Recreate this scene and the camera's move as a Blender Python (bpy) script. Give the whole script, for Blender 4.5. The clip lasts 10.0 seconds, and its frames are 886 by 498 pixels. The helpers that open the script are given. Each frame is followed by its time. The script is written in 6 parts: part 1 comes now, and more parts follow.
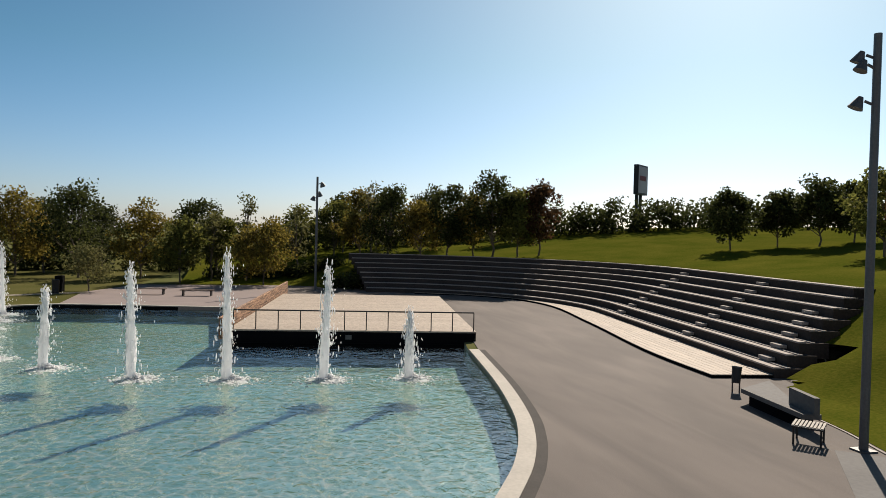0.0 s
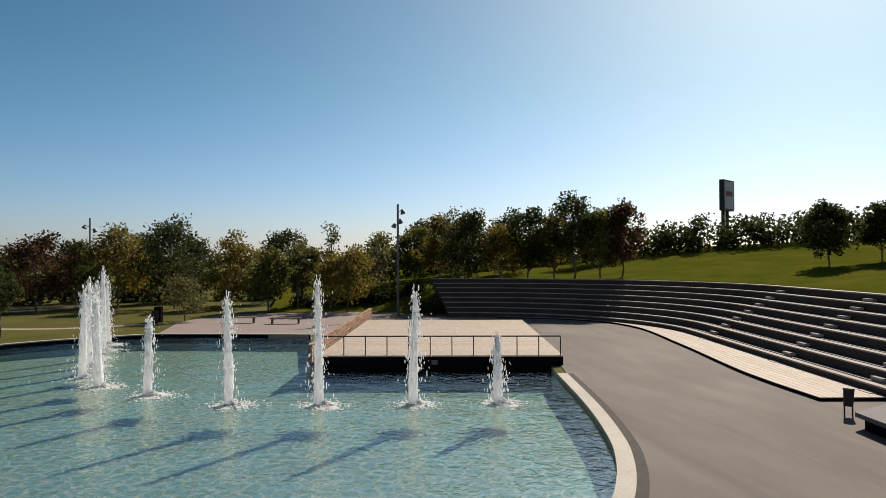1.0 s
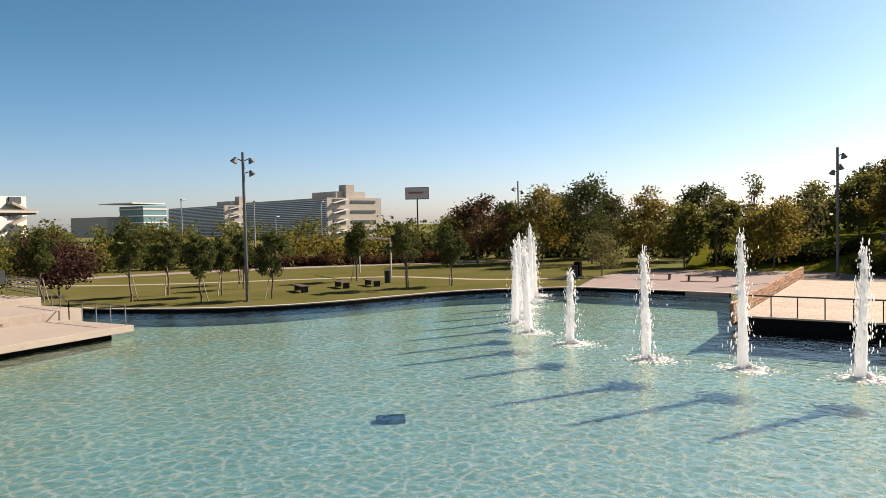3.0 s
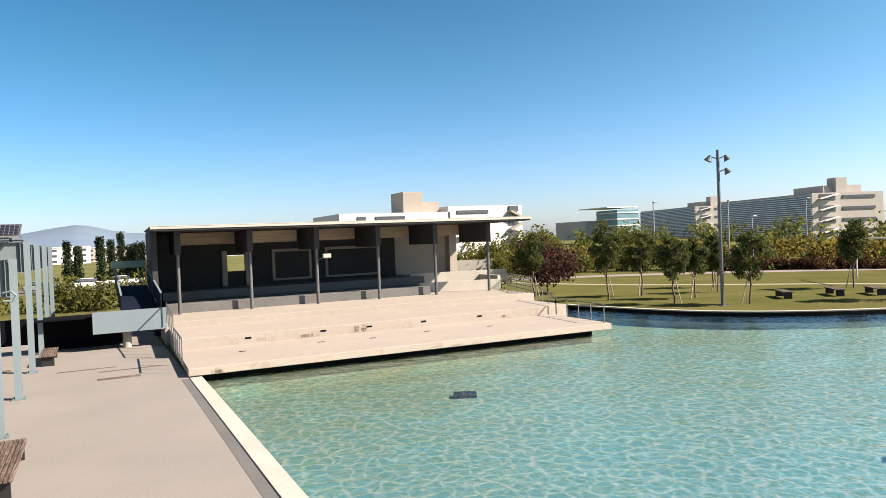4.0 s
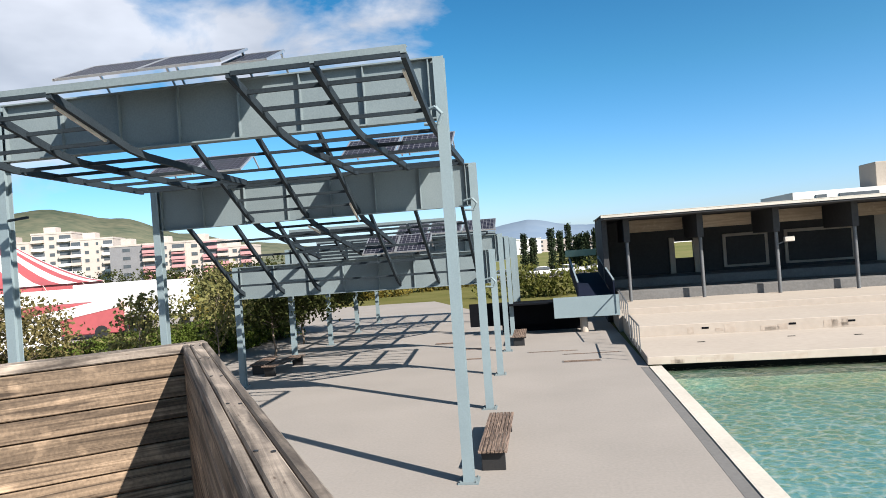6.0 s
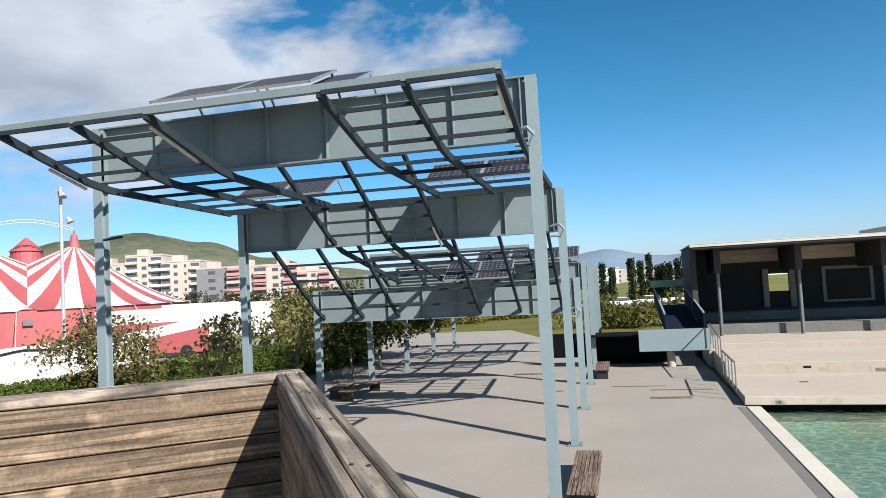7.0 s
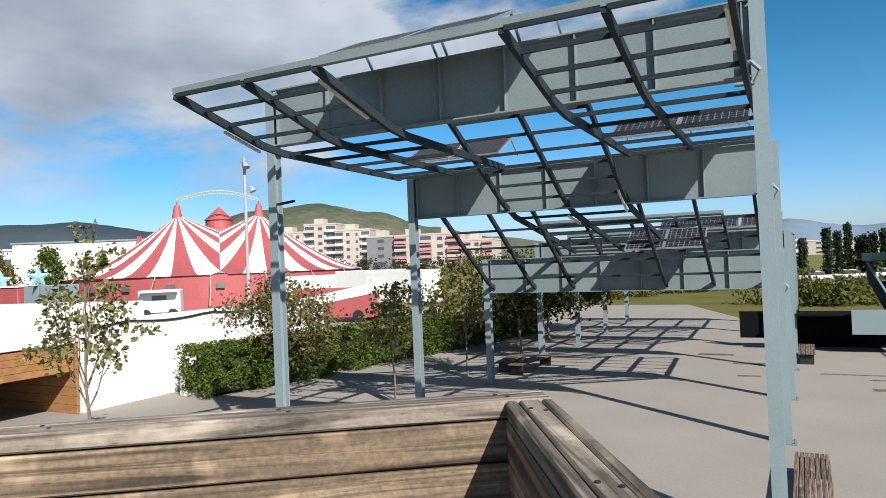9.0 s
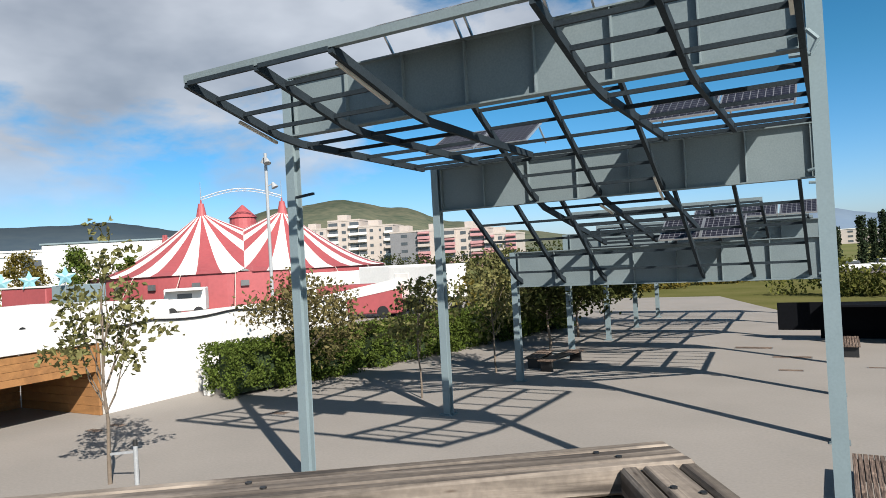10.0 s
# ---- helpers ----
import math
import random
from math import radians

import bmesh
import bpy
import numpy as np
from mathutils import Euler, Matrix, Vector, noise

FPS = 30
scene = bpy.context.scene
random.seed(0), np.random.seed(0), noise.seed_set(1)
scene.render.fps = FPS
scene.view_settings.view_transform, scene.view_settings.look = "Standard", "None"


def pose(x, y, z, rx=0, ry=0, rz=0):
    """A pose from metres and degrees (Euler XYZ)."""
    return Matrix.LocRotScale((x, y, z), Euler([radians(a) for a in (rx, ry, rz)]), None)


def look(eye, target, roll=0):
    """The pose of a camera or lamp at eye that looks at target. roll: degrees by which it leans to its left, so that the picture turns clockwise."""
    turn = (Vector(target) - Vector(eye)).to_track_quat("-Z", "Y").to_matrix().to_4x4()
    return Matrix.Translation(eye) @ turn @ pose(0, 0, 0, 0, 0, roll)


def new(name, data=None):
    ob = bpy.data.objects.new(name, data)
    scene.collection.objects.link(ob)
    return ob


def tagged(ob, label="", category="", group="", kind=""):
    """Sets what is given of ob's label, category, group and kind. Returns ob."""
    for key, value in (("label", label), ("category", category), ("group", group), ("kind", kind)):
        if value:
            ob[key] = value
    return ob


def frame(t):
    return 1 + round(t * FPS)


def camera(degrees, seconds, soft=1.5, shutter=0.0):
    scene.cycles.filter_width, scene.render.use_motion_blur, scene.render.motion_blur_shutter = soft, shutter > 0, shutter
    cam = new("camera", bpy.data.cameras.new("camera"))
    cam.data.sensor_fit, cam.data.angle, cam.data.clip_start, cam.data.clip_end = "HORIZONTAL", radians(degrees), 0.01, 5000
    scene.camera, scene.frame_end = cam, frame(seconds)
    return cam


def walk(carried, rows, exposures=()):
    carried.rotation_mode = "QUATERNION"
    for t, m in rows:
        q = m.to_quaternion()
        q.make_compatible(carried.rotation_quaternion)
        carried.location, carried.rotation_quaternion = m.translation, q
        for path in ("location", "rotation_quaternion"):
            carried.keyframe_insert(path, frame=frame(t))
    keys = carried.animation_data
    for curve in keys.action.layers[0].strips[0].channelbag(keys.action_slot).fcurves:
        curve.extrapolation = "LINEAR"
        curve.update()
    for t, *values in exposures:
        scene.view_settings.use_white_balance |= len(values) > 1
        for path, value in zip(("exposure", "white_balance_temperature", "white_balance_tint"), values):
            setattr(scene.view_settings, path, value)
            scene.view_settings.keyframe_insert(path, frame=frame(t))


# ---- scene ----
cam = camera(65.0, 10.0, soft=0.8)
PATH = [
    (0, (0.383, -1.528, 4.865), (2.327, -1.999, 4.829), 1.41),
    (0.5, (0.416, -1.382, 4.852), (2.341, -1.925, 4.868), 0.74),
    (1, (0.471, -1.269, 4.834), (2.455, -1.521, 4.866), -0.18),
    (1.5, (0.552, -1.197, 4.757), (2.533, -0.926, 4.716), -0.99),
    (2, (0.714, -1.38, 4.759), (2.64, -0.846, 4.673), -1.10),
    (2.5, (0.75, -1.288, 4.762), (2.638, -0.633, 4.671), -0.92),
    (2.7, (0.757, -1.25, 4.748), (2.632, -0.56, 4.658), -1.10),
    (3.8, (0.987, -0.753, 4.701), (2.112, 0.901, 4.673), -1.73),
    (4, (1.006, -0.687, 4.712), (1.905, 1.099, 4.684), -2.32),
    (4.5, (0.965, -0.401, 4.694), (1.314, 1.568, 4.67), -4.42),
    (5, (0.834, 0.02, 4.652), (0.827, 2.019, 4.609), -2.37),
    (5.5, (0.678, 0.229, 4.634), (0.536, 2.224, 4.657), -1.33),
    (6, (0.487, 0.447, 4.668), (0.205, 2.427, 4.676), -4.20),
    (6.2, (0.373, 0.606, 4.64), (-0.111, 2.545, 4.713), -4.58),
    (7.3, (0.022, 1.115, 4.659), (-0.48, 3.047, 4.773), -2.24),
    (7.5, (-0.067, 1.258, 4.664), (-0.7, 3.148, 4.822), -3.81),
    (8, (-0.324, 1.596, 4.664), (-0.981, 3.482, 4.769), -1.06),
    (8.5, (-0.549, 1.926, 4.654), (-1.208, 3.812, 4.742), -1.57),
    (9, (-0.802, 2.324, 4.649), (-1.723, 4.098, 4.684), -2.33),
    (9.5, (-1.008, 2.562, 4.661), (-1.849, 4.376, 4.679), -3.07),
    (10, (-1.226, 2.966, 4.623), (-2.207, 4.708, 4.646), -3.15),
]
walk(cam, [(t, look(eye, target, roll)) for t, eye, target, roll in PATH],
     exposures=[(0.0, 0.22, 7200, 14), (1.0, 0.18, 7200, 15), (2.0, 0.70, 7900, 20), (2.5, 0.74, 8000, 21), (4.0, 1.32, 7250, 17), (5.0, 1.34, 6800, 13), (6.0, 1.24, 6500, 12), (8.0, 0.92, 6400, 10), (10.0, 0.82, 6450, 10)])

# ---- light: clear sky with low clouds to the north-west, one autumn sun ----
SUN_AZ, SUN_EL = math.atan2(0.80, -0.60), radians(36.5)
world = bpy.data.worlds.new("sky")
scene.world = world
world.use_nodes = True
wn, wl = world.node_tree.nodes, world.node_tree.links
wn.clear()


def wnode(kind, **values):
    n = wn.new(kind)
    for key, value in values.items():
        n.inputs[key].default_value = value
    return n


sky = wn.new("ShaderNodeTexSky")
sky.sky_type, sky.sun_disc = "NISHITA", False
sky.sun_elevation, sky.sun_rotation = SUN_EL, SUN_AZ
sky.air_density, sky.dust_density, sky.ozone_density = 1.0, 0.8, 2.6
coord = wn.new("ShaderNodeTexCoord")
sep = wn.new("ShaderNodeSeparateXYZ")
wl.new(coord.outputs["Generated"], sep.inputs[0])


def wmath(op, a, b=None, clamp=False):
    n = wn.new("ShaderNodeMath")
    n.operation, n.use_clamp = op, clamp
    for k, v in enumerate((a, b)):
        if v is None:
            continue
        if isinstance(v, (int, float)):
            n.inputs[k].default_value = v
        else:
            wl.new(v, n.inputs[k])
    return n.outputs[0]


# cumulus: lumpy noise in the part of the sky over the tents
cloud_map = wn.new("ShaderNodeMapping")
cloud_map.inputs["Scale"].default_value = (1.0, 1.0, 2.2)
wl.new(coord.outputs["Generated"], cloud_map.inputs[0])
puff = wnode("ShaderNodeTexNoise", Scale=3.6, Detail=9.0, Roughness=0.56, Distortion=0.25)
wl.new(cloud_map.outputs[0], puff.inputs["Vector"])
side = wmath("ADD", wmath("MULTIPLY", sep.outputs["X"], -0.87), wmath("MULTIPLY", sep.outputs["Y"], 0.5))
bank = wmath("MULTIPLY", wmath("SUBTRACT", side, 0.71), 1.0)
low = wmath("MULTIPLY", wmath("SUBTRACT", sep.outputs["Z"], 0.23), 1.3)
dens = wmath("ADD", wmath("ADD", puff.outputs["Fac"], bank), wmath("MINIMUM", low, 0.10))
cover = wn.new("ShaderNodeMapRange")
cover.inputs["From Min"].default_value, cover.inputs["From Max"].default_value = 0.56, 0.70
cover.clamp = True
wl.new(dens, cover.inputs["Value"])
gate = wn.new("ShaderNodeMapRange")
gate.inputs["From Min"].default_value, gate.inputs["From Max"].default_value = 0.05, 0.16
gate.clamp = True
wl.new(sep.outputs["Z"], gate.inputs["Value"])
fac = wmath("MULTIPLY", wmath("MULTIPLY", cover.outputs[0], gate.outputs[0]), 0.9, True)
shade = wnode("ShaderNodeTexNoise", Scale=3.0, Detail=5.0)
wl.new(cloud_map.outputs[0], shade.inputs["Vector"])
ramp = wn.new("ShaderNodeValToRGB")
ramp.color_ramp.elements[0].position, ramp.color_ramp.elements[0].color = 0.35, (3.9, 4.3, 5.0, 1)
ramp.color_ramp.elements[1].position, ramp.color_ramp.elements[1].color = 0.62, (7.6, 8.0, 8.7, 1)
wl.new(shade.outputs["Fac"], ramp.inputs[0])
mixc = wn.new("ShaderNodeMix")
mixc.data_type = "RGBA"
wl.new(fac, mixc.inputs[0])
# haze towards the sun, deeper blue away from it
clear = wn.new("ShaderNodeMix")
clear.data_type, clear.blend_type = "RGBA", "MULTIPLY"
clear.inputs[0].default_value, clear.inputs[7].default_value = 1.0, (0.70, 1.01, 1.08, 1)
wl.new(sky.outputs[0], clear.inputs[6])
tint = wn.new("ShaderNodeMix")
tint.data_type = "RGBA"
tint.inputs[6].default_value, tint.inputs[7].default_value = (0.90, 1.03, 1.40, 1), (0.73, 1.035, 1.11, 1)
wl.new(wmath("MULTIPLY", wmath("MAXIMUM", sep.outputs["Z"], 0.0), 4.2, True), tint.inputs[0])
wl.new(tint.outputs[2], clear.inputs[7])
vivid = wnode("ShaderNodeHueSaturation")
# the bright haze round the sun, and a clear sky that is deepest overhead
facing = wn.new("ShaderNodeVectorMath")
facing.operation = "DOT_PRODUCT"
facing.inputs[1].default_value = (0.80 * math.cos(SUN_EL), -0.60 * math.cos(SUN_EL), math.sin(SUN_EL))
wl.new(coord.outputs["Generated"], facing.inputs[0])
haze = wmath("POWER", wmath("MAXIMUM", facing.outputs["Value"], 0.0), 7.0)
wl.new(wmath("SUBTRACT", wmath("MAXIMUM", wmath("ADD", wmath("MULTIPLY", side, 0.06), 1.16), 1.10), wmath("MULTIPLY", haze, 0.4)), vivid.inputs["Saturation"])
deep = wmath("ADD", wmath("MULTIPLY", wmath("MAXIMUM", sep.outputs["Z"], 0.0), -1.0), 1.40)
sunward = wmath("MULTIPLY", wmath("MAXIMUM", wmath("MULTIPLY", side, -1.0), 0.0), 0.2)
wl.new(wmath("ADD", wmath("ADD", deep, sunward), wmath("MULTIPLY", haze, 0.35)), vivid.inputs["Value"])
wl.new(clear.outputs[2], vivid.inputs["Color"])
wl.new(vivid.outputs[0], mixc.inputs[6])
wl.new(ramp.outputs[0], mixc.inputs[7])
back = wnode("ShaderNodeBackground", Strength=0.05)
wl.new(mixc.outputs[2], back.inputs["Color"])
wout = wn.new("ShaderNodeOutputWorld")
wl.new(back.outputs[0], wout.inputs[0])

sun = new("sun", bpy.data.lights.new("sun", "SUN"))
sun.data.energy, sun.data.angle, sun.data.color = 5.0, radians(0.53), (1.0, 0.94, 0.85)
sun.matrix_world = look((40, -30, 42), (40 - 0.80 * math.cos(SUN_EL), -30 + 0.60 * math.cos(SUN_EL), 42 - math.sin(SUN_EL)))


# ---- materials ----
def mat(name, col, col2=None, rough=0.7, metal=0.0, grain=20.0, blotch=0.6, bump=0.15, spec=0.5, island=0.0, per_object=0.0, mixing=0.5):
    """Two-scale surface: fine grain and large blotches between two tones, with a fine relief."""
    m = bpy.data.materials.new(name)
    m.use_nodes = True
    nt = m.node_tree
    b = nt.nodes["Principled BSDF"]
    b.inputs["Roughness"].default_value, b.inputs["Metallic"].default_value = rough, metal
    b.inputs["Specular IOR Level"].default_value = spec
    col2 = col2 or tuple(c * 0.72 for c in col)
    tc = nt.nodes.new("ShaderNodeTexCoord")
    geo = nt.nodes.new("ShaderNodeNewGeometry")
    big, fine = nt.nodes.new("ShaderNodeTexNoise"), nt.nodes.new("ShaderNodeTexNoise")
    big.inputs["Scale"].default_value, big.inputs["Detail"].default_value = blotch, 6
    fine.inputs["Scale"].default_value, fine.inputs["Detail"].default_value = grain, 4
    nt.links.new(geo.outputs["Position"], big.inputs["Vector"])
    nt.links.new(geo.outputs["Position"], fine.inputs["Vector"])
    add = nt.nodes.new("ShaderNodeMath")
    add.operation = "ADD"
    sc = nt.nodes.new("ShaderNodeMath")
    sc.operation, sc.inputs[1].default_value = "MULTIPLY", 0.5
    nt.links.new(big.outputs["Fac"], add.inputs[0])
    nt.links.new(fine.outputs["Fac"], add.inputs[1])
    nt.links.new(add.outputs[0], sc.inputs[0])
    mr = nt.nodes.new("ShaderNodeMapRange")
    mr.inputs["From Min"].default_value, mr.inputs["From Max"].default_value = 0.5 - 0.30 * mixing, 0.5 + 0.30 * mixing
    nt.links.new(sc.outputs[0], mr.inputs["Value"])
    mx = nt.nodes.new("ShaderNodeMix")
    mx.data_type = "RGBA"
    mx.inputs[6].default_value, mx.inputs[7].default_value = (*col, 1), (*col2, 1)
    nt.links.new(mr.outputs[0], mx.inputs[0])
    out = mx.outputs[2]
    if island or per_object:
        hs = nt.nodes.new("ShaderNodeHueSaturation")
        rnd = nt.nodes.new("ShaderNodeMapRange")
        v = island or per_object
        rnd.inputs["To Min"].default_value, rnd.inputs["To Max"].default_value = 1 - v, 1 + v
        if island:
            nt.links.new(geo.outputs["Random Per Island"], rnd.inputs["Value"])
        else:
            oi = nt.nodes.new("ShaderNodeObjectInfo")
            nt.links.new(oi.outputs["Random"], rnd.inputs["Value"])
        nt.links.new(rnd.outputs[0], hs.inputs["Value"])
        nt.links.new(out, hs.inputs["Color"])
        out = hs.outputs[0]
    nt.links.new(out, b.inputs["Base Color"])
    if bump:
        bp = nt.nodes.new("ShaderNodeBump")
        bp.inputs["Strength"].default_value, bp.inputs["Distance"].default_value = bump, 0.02
        nt.links.new(fine.outputs["Fac"], bp.inputs["Height"])
        nt.links.new(bp.outputs[0], b.inputs["Normal"])
    return m


def wood(name, col, col2, stretch=(1.5, 1.5, 40.0), rough=0.75, per_object=0.25, spec=0.3, marks=1.0):
    """Weathered timber: streaks along the board (its local x axis), knots and pale wear."""
    m = mat(name, col, col2, rough, grain=60, blotch=1.2, bump=0.0, spec=spec, per_object=per_object)
    nt = m.node_tree
    b = nt.nodes["Principled BSDF"]
    tc = nt.nodes.new("ShaderNodeTexCoord")
    mp = nt.nodes.new("ShaderNodeMapping")
    mp.inputs["Scale"].default_value = stretch
    nz = nt.nodes.new("ShaderNodeTexNoise")
    nz.inputs["Scale"].default_value, nz.inputs["Detail"].default_value, nz.inputs["Distortion"].default_value = 1.0, 9, 1.1
    nt.links.new(mp.outputs[0], nz.inputs["Vector"])
    src = b.inputs["Base Color"].links[0].from_socket
    # knots and pale scuffs
    kmap, knot, scuff = nt.nodes.new("ShaderNodeMapping"), nt.nodes.new("ShaderNodeTexVoronoi"), nt.nodes.new("ShaderNodeTexNoise")
    kmap.inputs["Scale"].default_value = (2.2, 9.0, 9.0)
    oi = nt.nodes.new("ShaderNodeObjectInfo")
    shift = nt.nodes.new("ShaderNodeVectorMath")
    shift.operation = "MULTIPLY_ADD"
    shift.inputs[1].default_value = (37.0, 11.0, 5.0)
    nt.links.new(oi.outputs["Random"], shift.inputs[0])
    nt.links.new(tc.outputs["Object"], shift.inputs[2])
    nt.links.new(shift.outputs[0], kmap.inputs[0])
    nt.links.new(shift.outputs[0], mp.inputs[0])
    nt.links.new(kmap.outputs[0], knot.inputs["Vector"])
    kr = nt.nodes.new("ShaderNodeMapRange")
    kr.inputs["From Min"].default_value, kr.inputs["From Max"].default_value = 0.05, 0.16
    kr.inputs["To Min"].default_value, kr.inputs["To Max"].default_value = 0.75 * marks, 0.0
    nt.links.new(knot.outputs["Distance"], kr.inputs["Value"])
    km = nt.nodes.new("ShaderNodeMix")
    km.data_type = "RGBA"
    km.inputs[7].default_value = (0.05, 0.032, 0.022, 1)
    nt.links.new(kr.outputs[0], km.inputs[0])
    nt.links.new(src, km.inputs[6])
    scuff.inputs["Scale"].default_value, scuff.inputs["Detail"].default_value = 5.0, 8
    nt.links.new(shift.outputs[0], scuff.inputs["Vector"])
    sr = nt.nodes.new("ShaderNodeMapRange")
    sr.inputs["From Min"].default_value, sr.inputs["From Max"].default_value = 0.56, 0.68
    sr.inputs["To Max"].default_value = 0.65 * marks
    nt.links.new(scuff.outputs["Fac"], sr.inputs["Value"])
    sm = nt.nodes.new("ShaderNodeMix")
    sm.data_type = "RGBA"
    sm.inputs[7].default_value = (*[min(0.8, c * 1.7) for c in col], 1)
    nt.links.new(sr.outputs[0], sm.inputs[0])
    nt.links.new(km.outputs[2], sm.inputs[6])
    src = sm.outputs[2]
    mx = nt.nodes.new("ShaderNodeMix")
    mx.data_type, mx.blend_type = "RGBA", "MULTIPLY"
    mx.inputs[0].default_value = 0.95 if marks > 0.5 else 0.25
    rp = nt.nodes.new("ShaderNodeValToRGB")
    rp.color_ramp.elements[0].position, rp.color_ramp.elements[0].color = 0.38, (0.30, 0.28, 0.27, 1)
    rp.color_ramp.elements[1].position, rp.color_ramp.elements[1].color = 0.60, (1.25, 1.20, 1.14, 1)
    nt.links.new(nz.outputs["Fac"], rp.inputs[0])
    nt.links.new(src, mx.inputs[6])
    nt.links.new(rp.outputs[0], mx.inputs[7])
    nt.links.new(mx.outputs[2], b.inputs["Base Color"])
    bp = nt.nodes.new("ShaderNodeBump")
    bp.inputs["Strength"].default_value, bp.inputs["Distance"].default_value = 0.5, 0.01
    nt.links.new(nz.outputs["Fac"], bp.inputs["Height"])
    nt.links.new(bp.outputs[0], b.inputs["Normal"])
    return m


def leafy(name, col, col2, thin=0.35):
    """Leaves: diffuse with light coming through."""
    m = mat(name, col, col2, 0.7, grain=6, blotch=0.8, bump=0.0, spec=0.1, island=0.5, mixing=0.7)
    nt = m.node_tree
    b = nt.nodes["Principled BSDF"]
    tr = nt.nodes.new("ShaderNodeBsdfTranslucent")
    ms = nt.nodes.new("ShaderNodeMixShader")
    ms.inputs[0].default_value = thin
    nt.links.new(b.inputs["Base Color"].links[0].from_socket, tr.inputs["Color"])
    nt.links.new(b.outputs[0], ms.inputs[1])
    nt.links.new(tr.outputs[0], ms.inputs[2])
    nt.links.new(ms.outputs[0], nt.nodes["Material Output"].inputs[0])
    return m


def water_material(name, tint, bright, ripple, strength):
    """Clear water: caustic threads are painted into the transparent tint as a cell pattern; gloss by Fresnel."""
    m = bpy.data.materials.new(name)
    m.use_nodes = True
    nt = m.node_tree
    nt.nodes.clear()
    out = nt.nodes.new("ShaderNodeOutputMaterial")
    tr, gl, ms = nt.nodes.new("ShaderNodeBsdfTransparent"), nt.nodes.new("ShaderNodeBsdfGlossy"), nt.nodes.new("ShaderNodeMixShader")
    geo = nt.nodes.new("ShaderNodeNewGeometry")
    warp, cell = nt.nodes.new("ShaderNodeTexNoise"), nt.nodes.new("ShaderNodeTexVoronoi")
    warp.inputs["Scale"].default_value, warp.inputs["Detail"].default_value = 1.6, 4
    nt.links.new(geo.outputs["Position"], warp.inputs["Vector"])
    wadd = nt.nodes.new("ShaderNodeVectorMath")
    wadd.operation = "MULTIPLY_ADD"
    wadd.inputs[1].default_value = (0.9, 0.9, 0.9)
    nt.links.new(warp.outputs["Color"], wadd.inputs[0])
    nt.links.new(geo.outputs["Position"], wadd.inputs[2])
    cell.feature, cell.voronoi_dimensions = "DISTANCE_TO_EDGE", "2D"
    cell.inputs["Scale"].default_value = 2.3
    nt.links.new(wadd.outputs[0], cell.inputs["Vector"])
    # bright cell edges imitate light focused by the ripples
    caustic_mask = nt.nodes.new("ShaderNodeMapRange")
    caustic_mask.inputs["From Min"].default_value, caustic_mask.inputs["From Max"].default_value = 0.0, 0.17
    caustic_mask.inputs["To Min"].default_value, caustic_mask.inputs["To Max"].default_value = 1.0, 0.0
    nt.links.new(cell.outputs["Distance"], caustic_mask.inputs["Value"])
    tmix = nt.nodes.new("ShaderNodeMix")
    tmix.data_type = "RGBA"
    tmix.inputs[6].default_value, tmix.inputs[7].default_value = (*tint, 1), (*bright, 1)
    nt.links.new(caustic_mask.outputs[0], tmix.inputs[0])
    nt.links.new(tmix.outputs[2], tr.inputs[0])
    gl.inputs["Roughness"].default_value = 0.06
    fr = nt.nodes.new("ShaderNodeFresnel")
    fr.inputs[0].default_value = 1.33
    n1, n2 = nt.nodes.new("ShaderNodeTexNoise"), nt.nodes.new("ShaderNodeTexNoise")
    n1.inputs["Scale"].default_value, n1.inputs["Detail"].default_value, n1.inputs["Distortion"].default_value = ripple, 3, 0.8
    n2.inputs["Scale"].default_value, n2.inputs["Detail"].default_value = ripple * 0.22, 2
    add = nt.nodes.new("ShaderNodeMath")
    add.operation = "MULTIPLY_ADD"
    add.inputs[1].default_value = 1.6
    for n in (n1, n2):
        nt.links.new(geo.outputs["Position"], n.inputs["Vector"])
    nt.links.new(n2.outputs["Fac"], add.inputs[0])
    nt.links.new(n1.outputs["Fac"], add.inputs[2])
    bp = nt.nodes.new("ShaderNodeBump")
    bp.inputs["Strength"].default_value, bp.inputs["Distance"].default_value = strength, 0.12
    nt.links.new(add.outputs[0], bp.inputs["Height"])
    nt.links.new(bp.outputs[0], gl.inputs["Normal"])
    half = nt.nodes.new("ShaderNodeMath")
    half.operation, half.inputs[1].default_value = "MULTIPLY", 0.5
    nt.links.new(fr.outputs[0], half.inputs[0])
    nt.links.new(half.outputs[0], ms.inputs[0])
    nt.links.new(tr.outputs[0], ms.inputs[1])
    nt.links.new(gl.outputs[0], ms.inputs[2])
    nt.links.new(ms.outputs[0], out.inputs[0])
    return m


M_PLAZA = mat("plaza_paving", (0.25, 0.226, 0.204), (0.205, 0.187, 0.169), 0.85, grain=14, blotch=0.35, bump=0.1)
M_ASPHALT = mat("asphalt", (0.155, 0.132, 0.117), (0.108, 0.091, 0.081), 0.9, grain=30, blotch=0.18, bump=0.2)
# lawn grass in a darker tone that carries the bank's backlit shade
M_BANK = mat("backlit_grass", (0.052, 0.072, 0.008), (0.115, 0.112, 0.018), 1.0, grain=9, blotch=0.3, bump=0.8, spec=0.0)
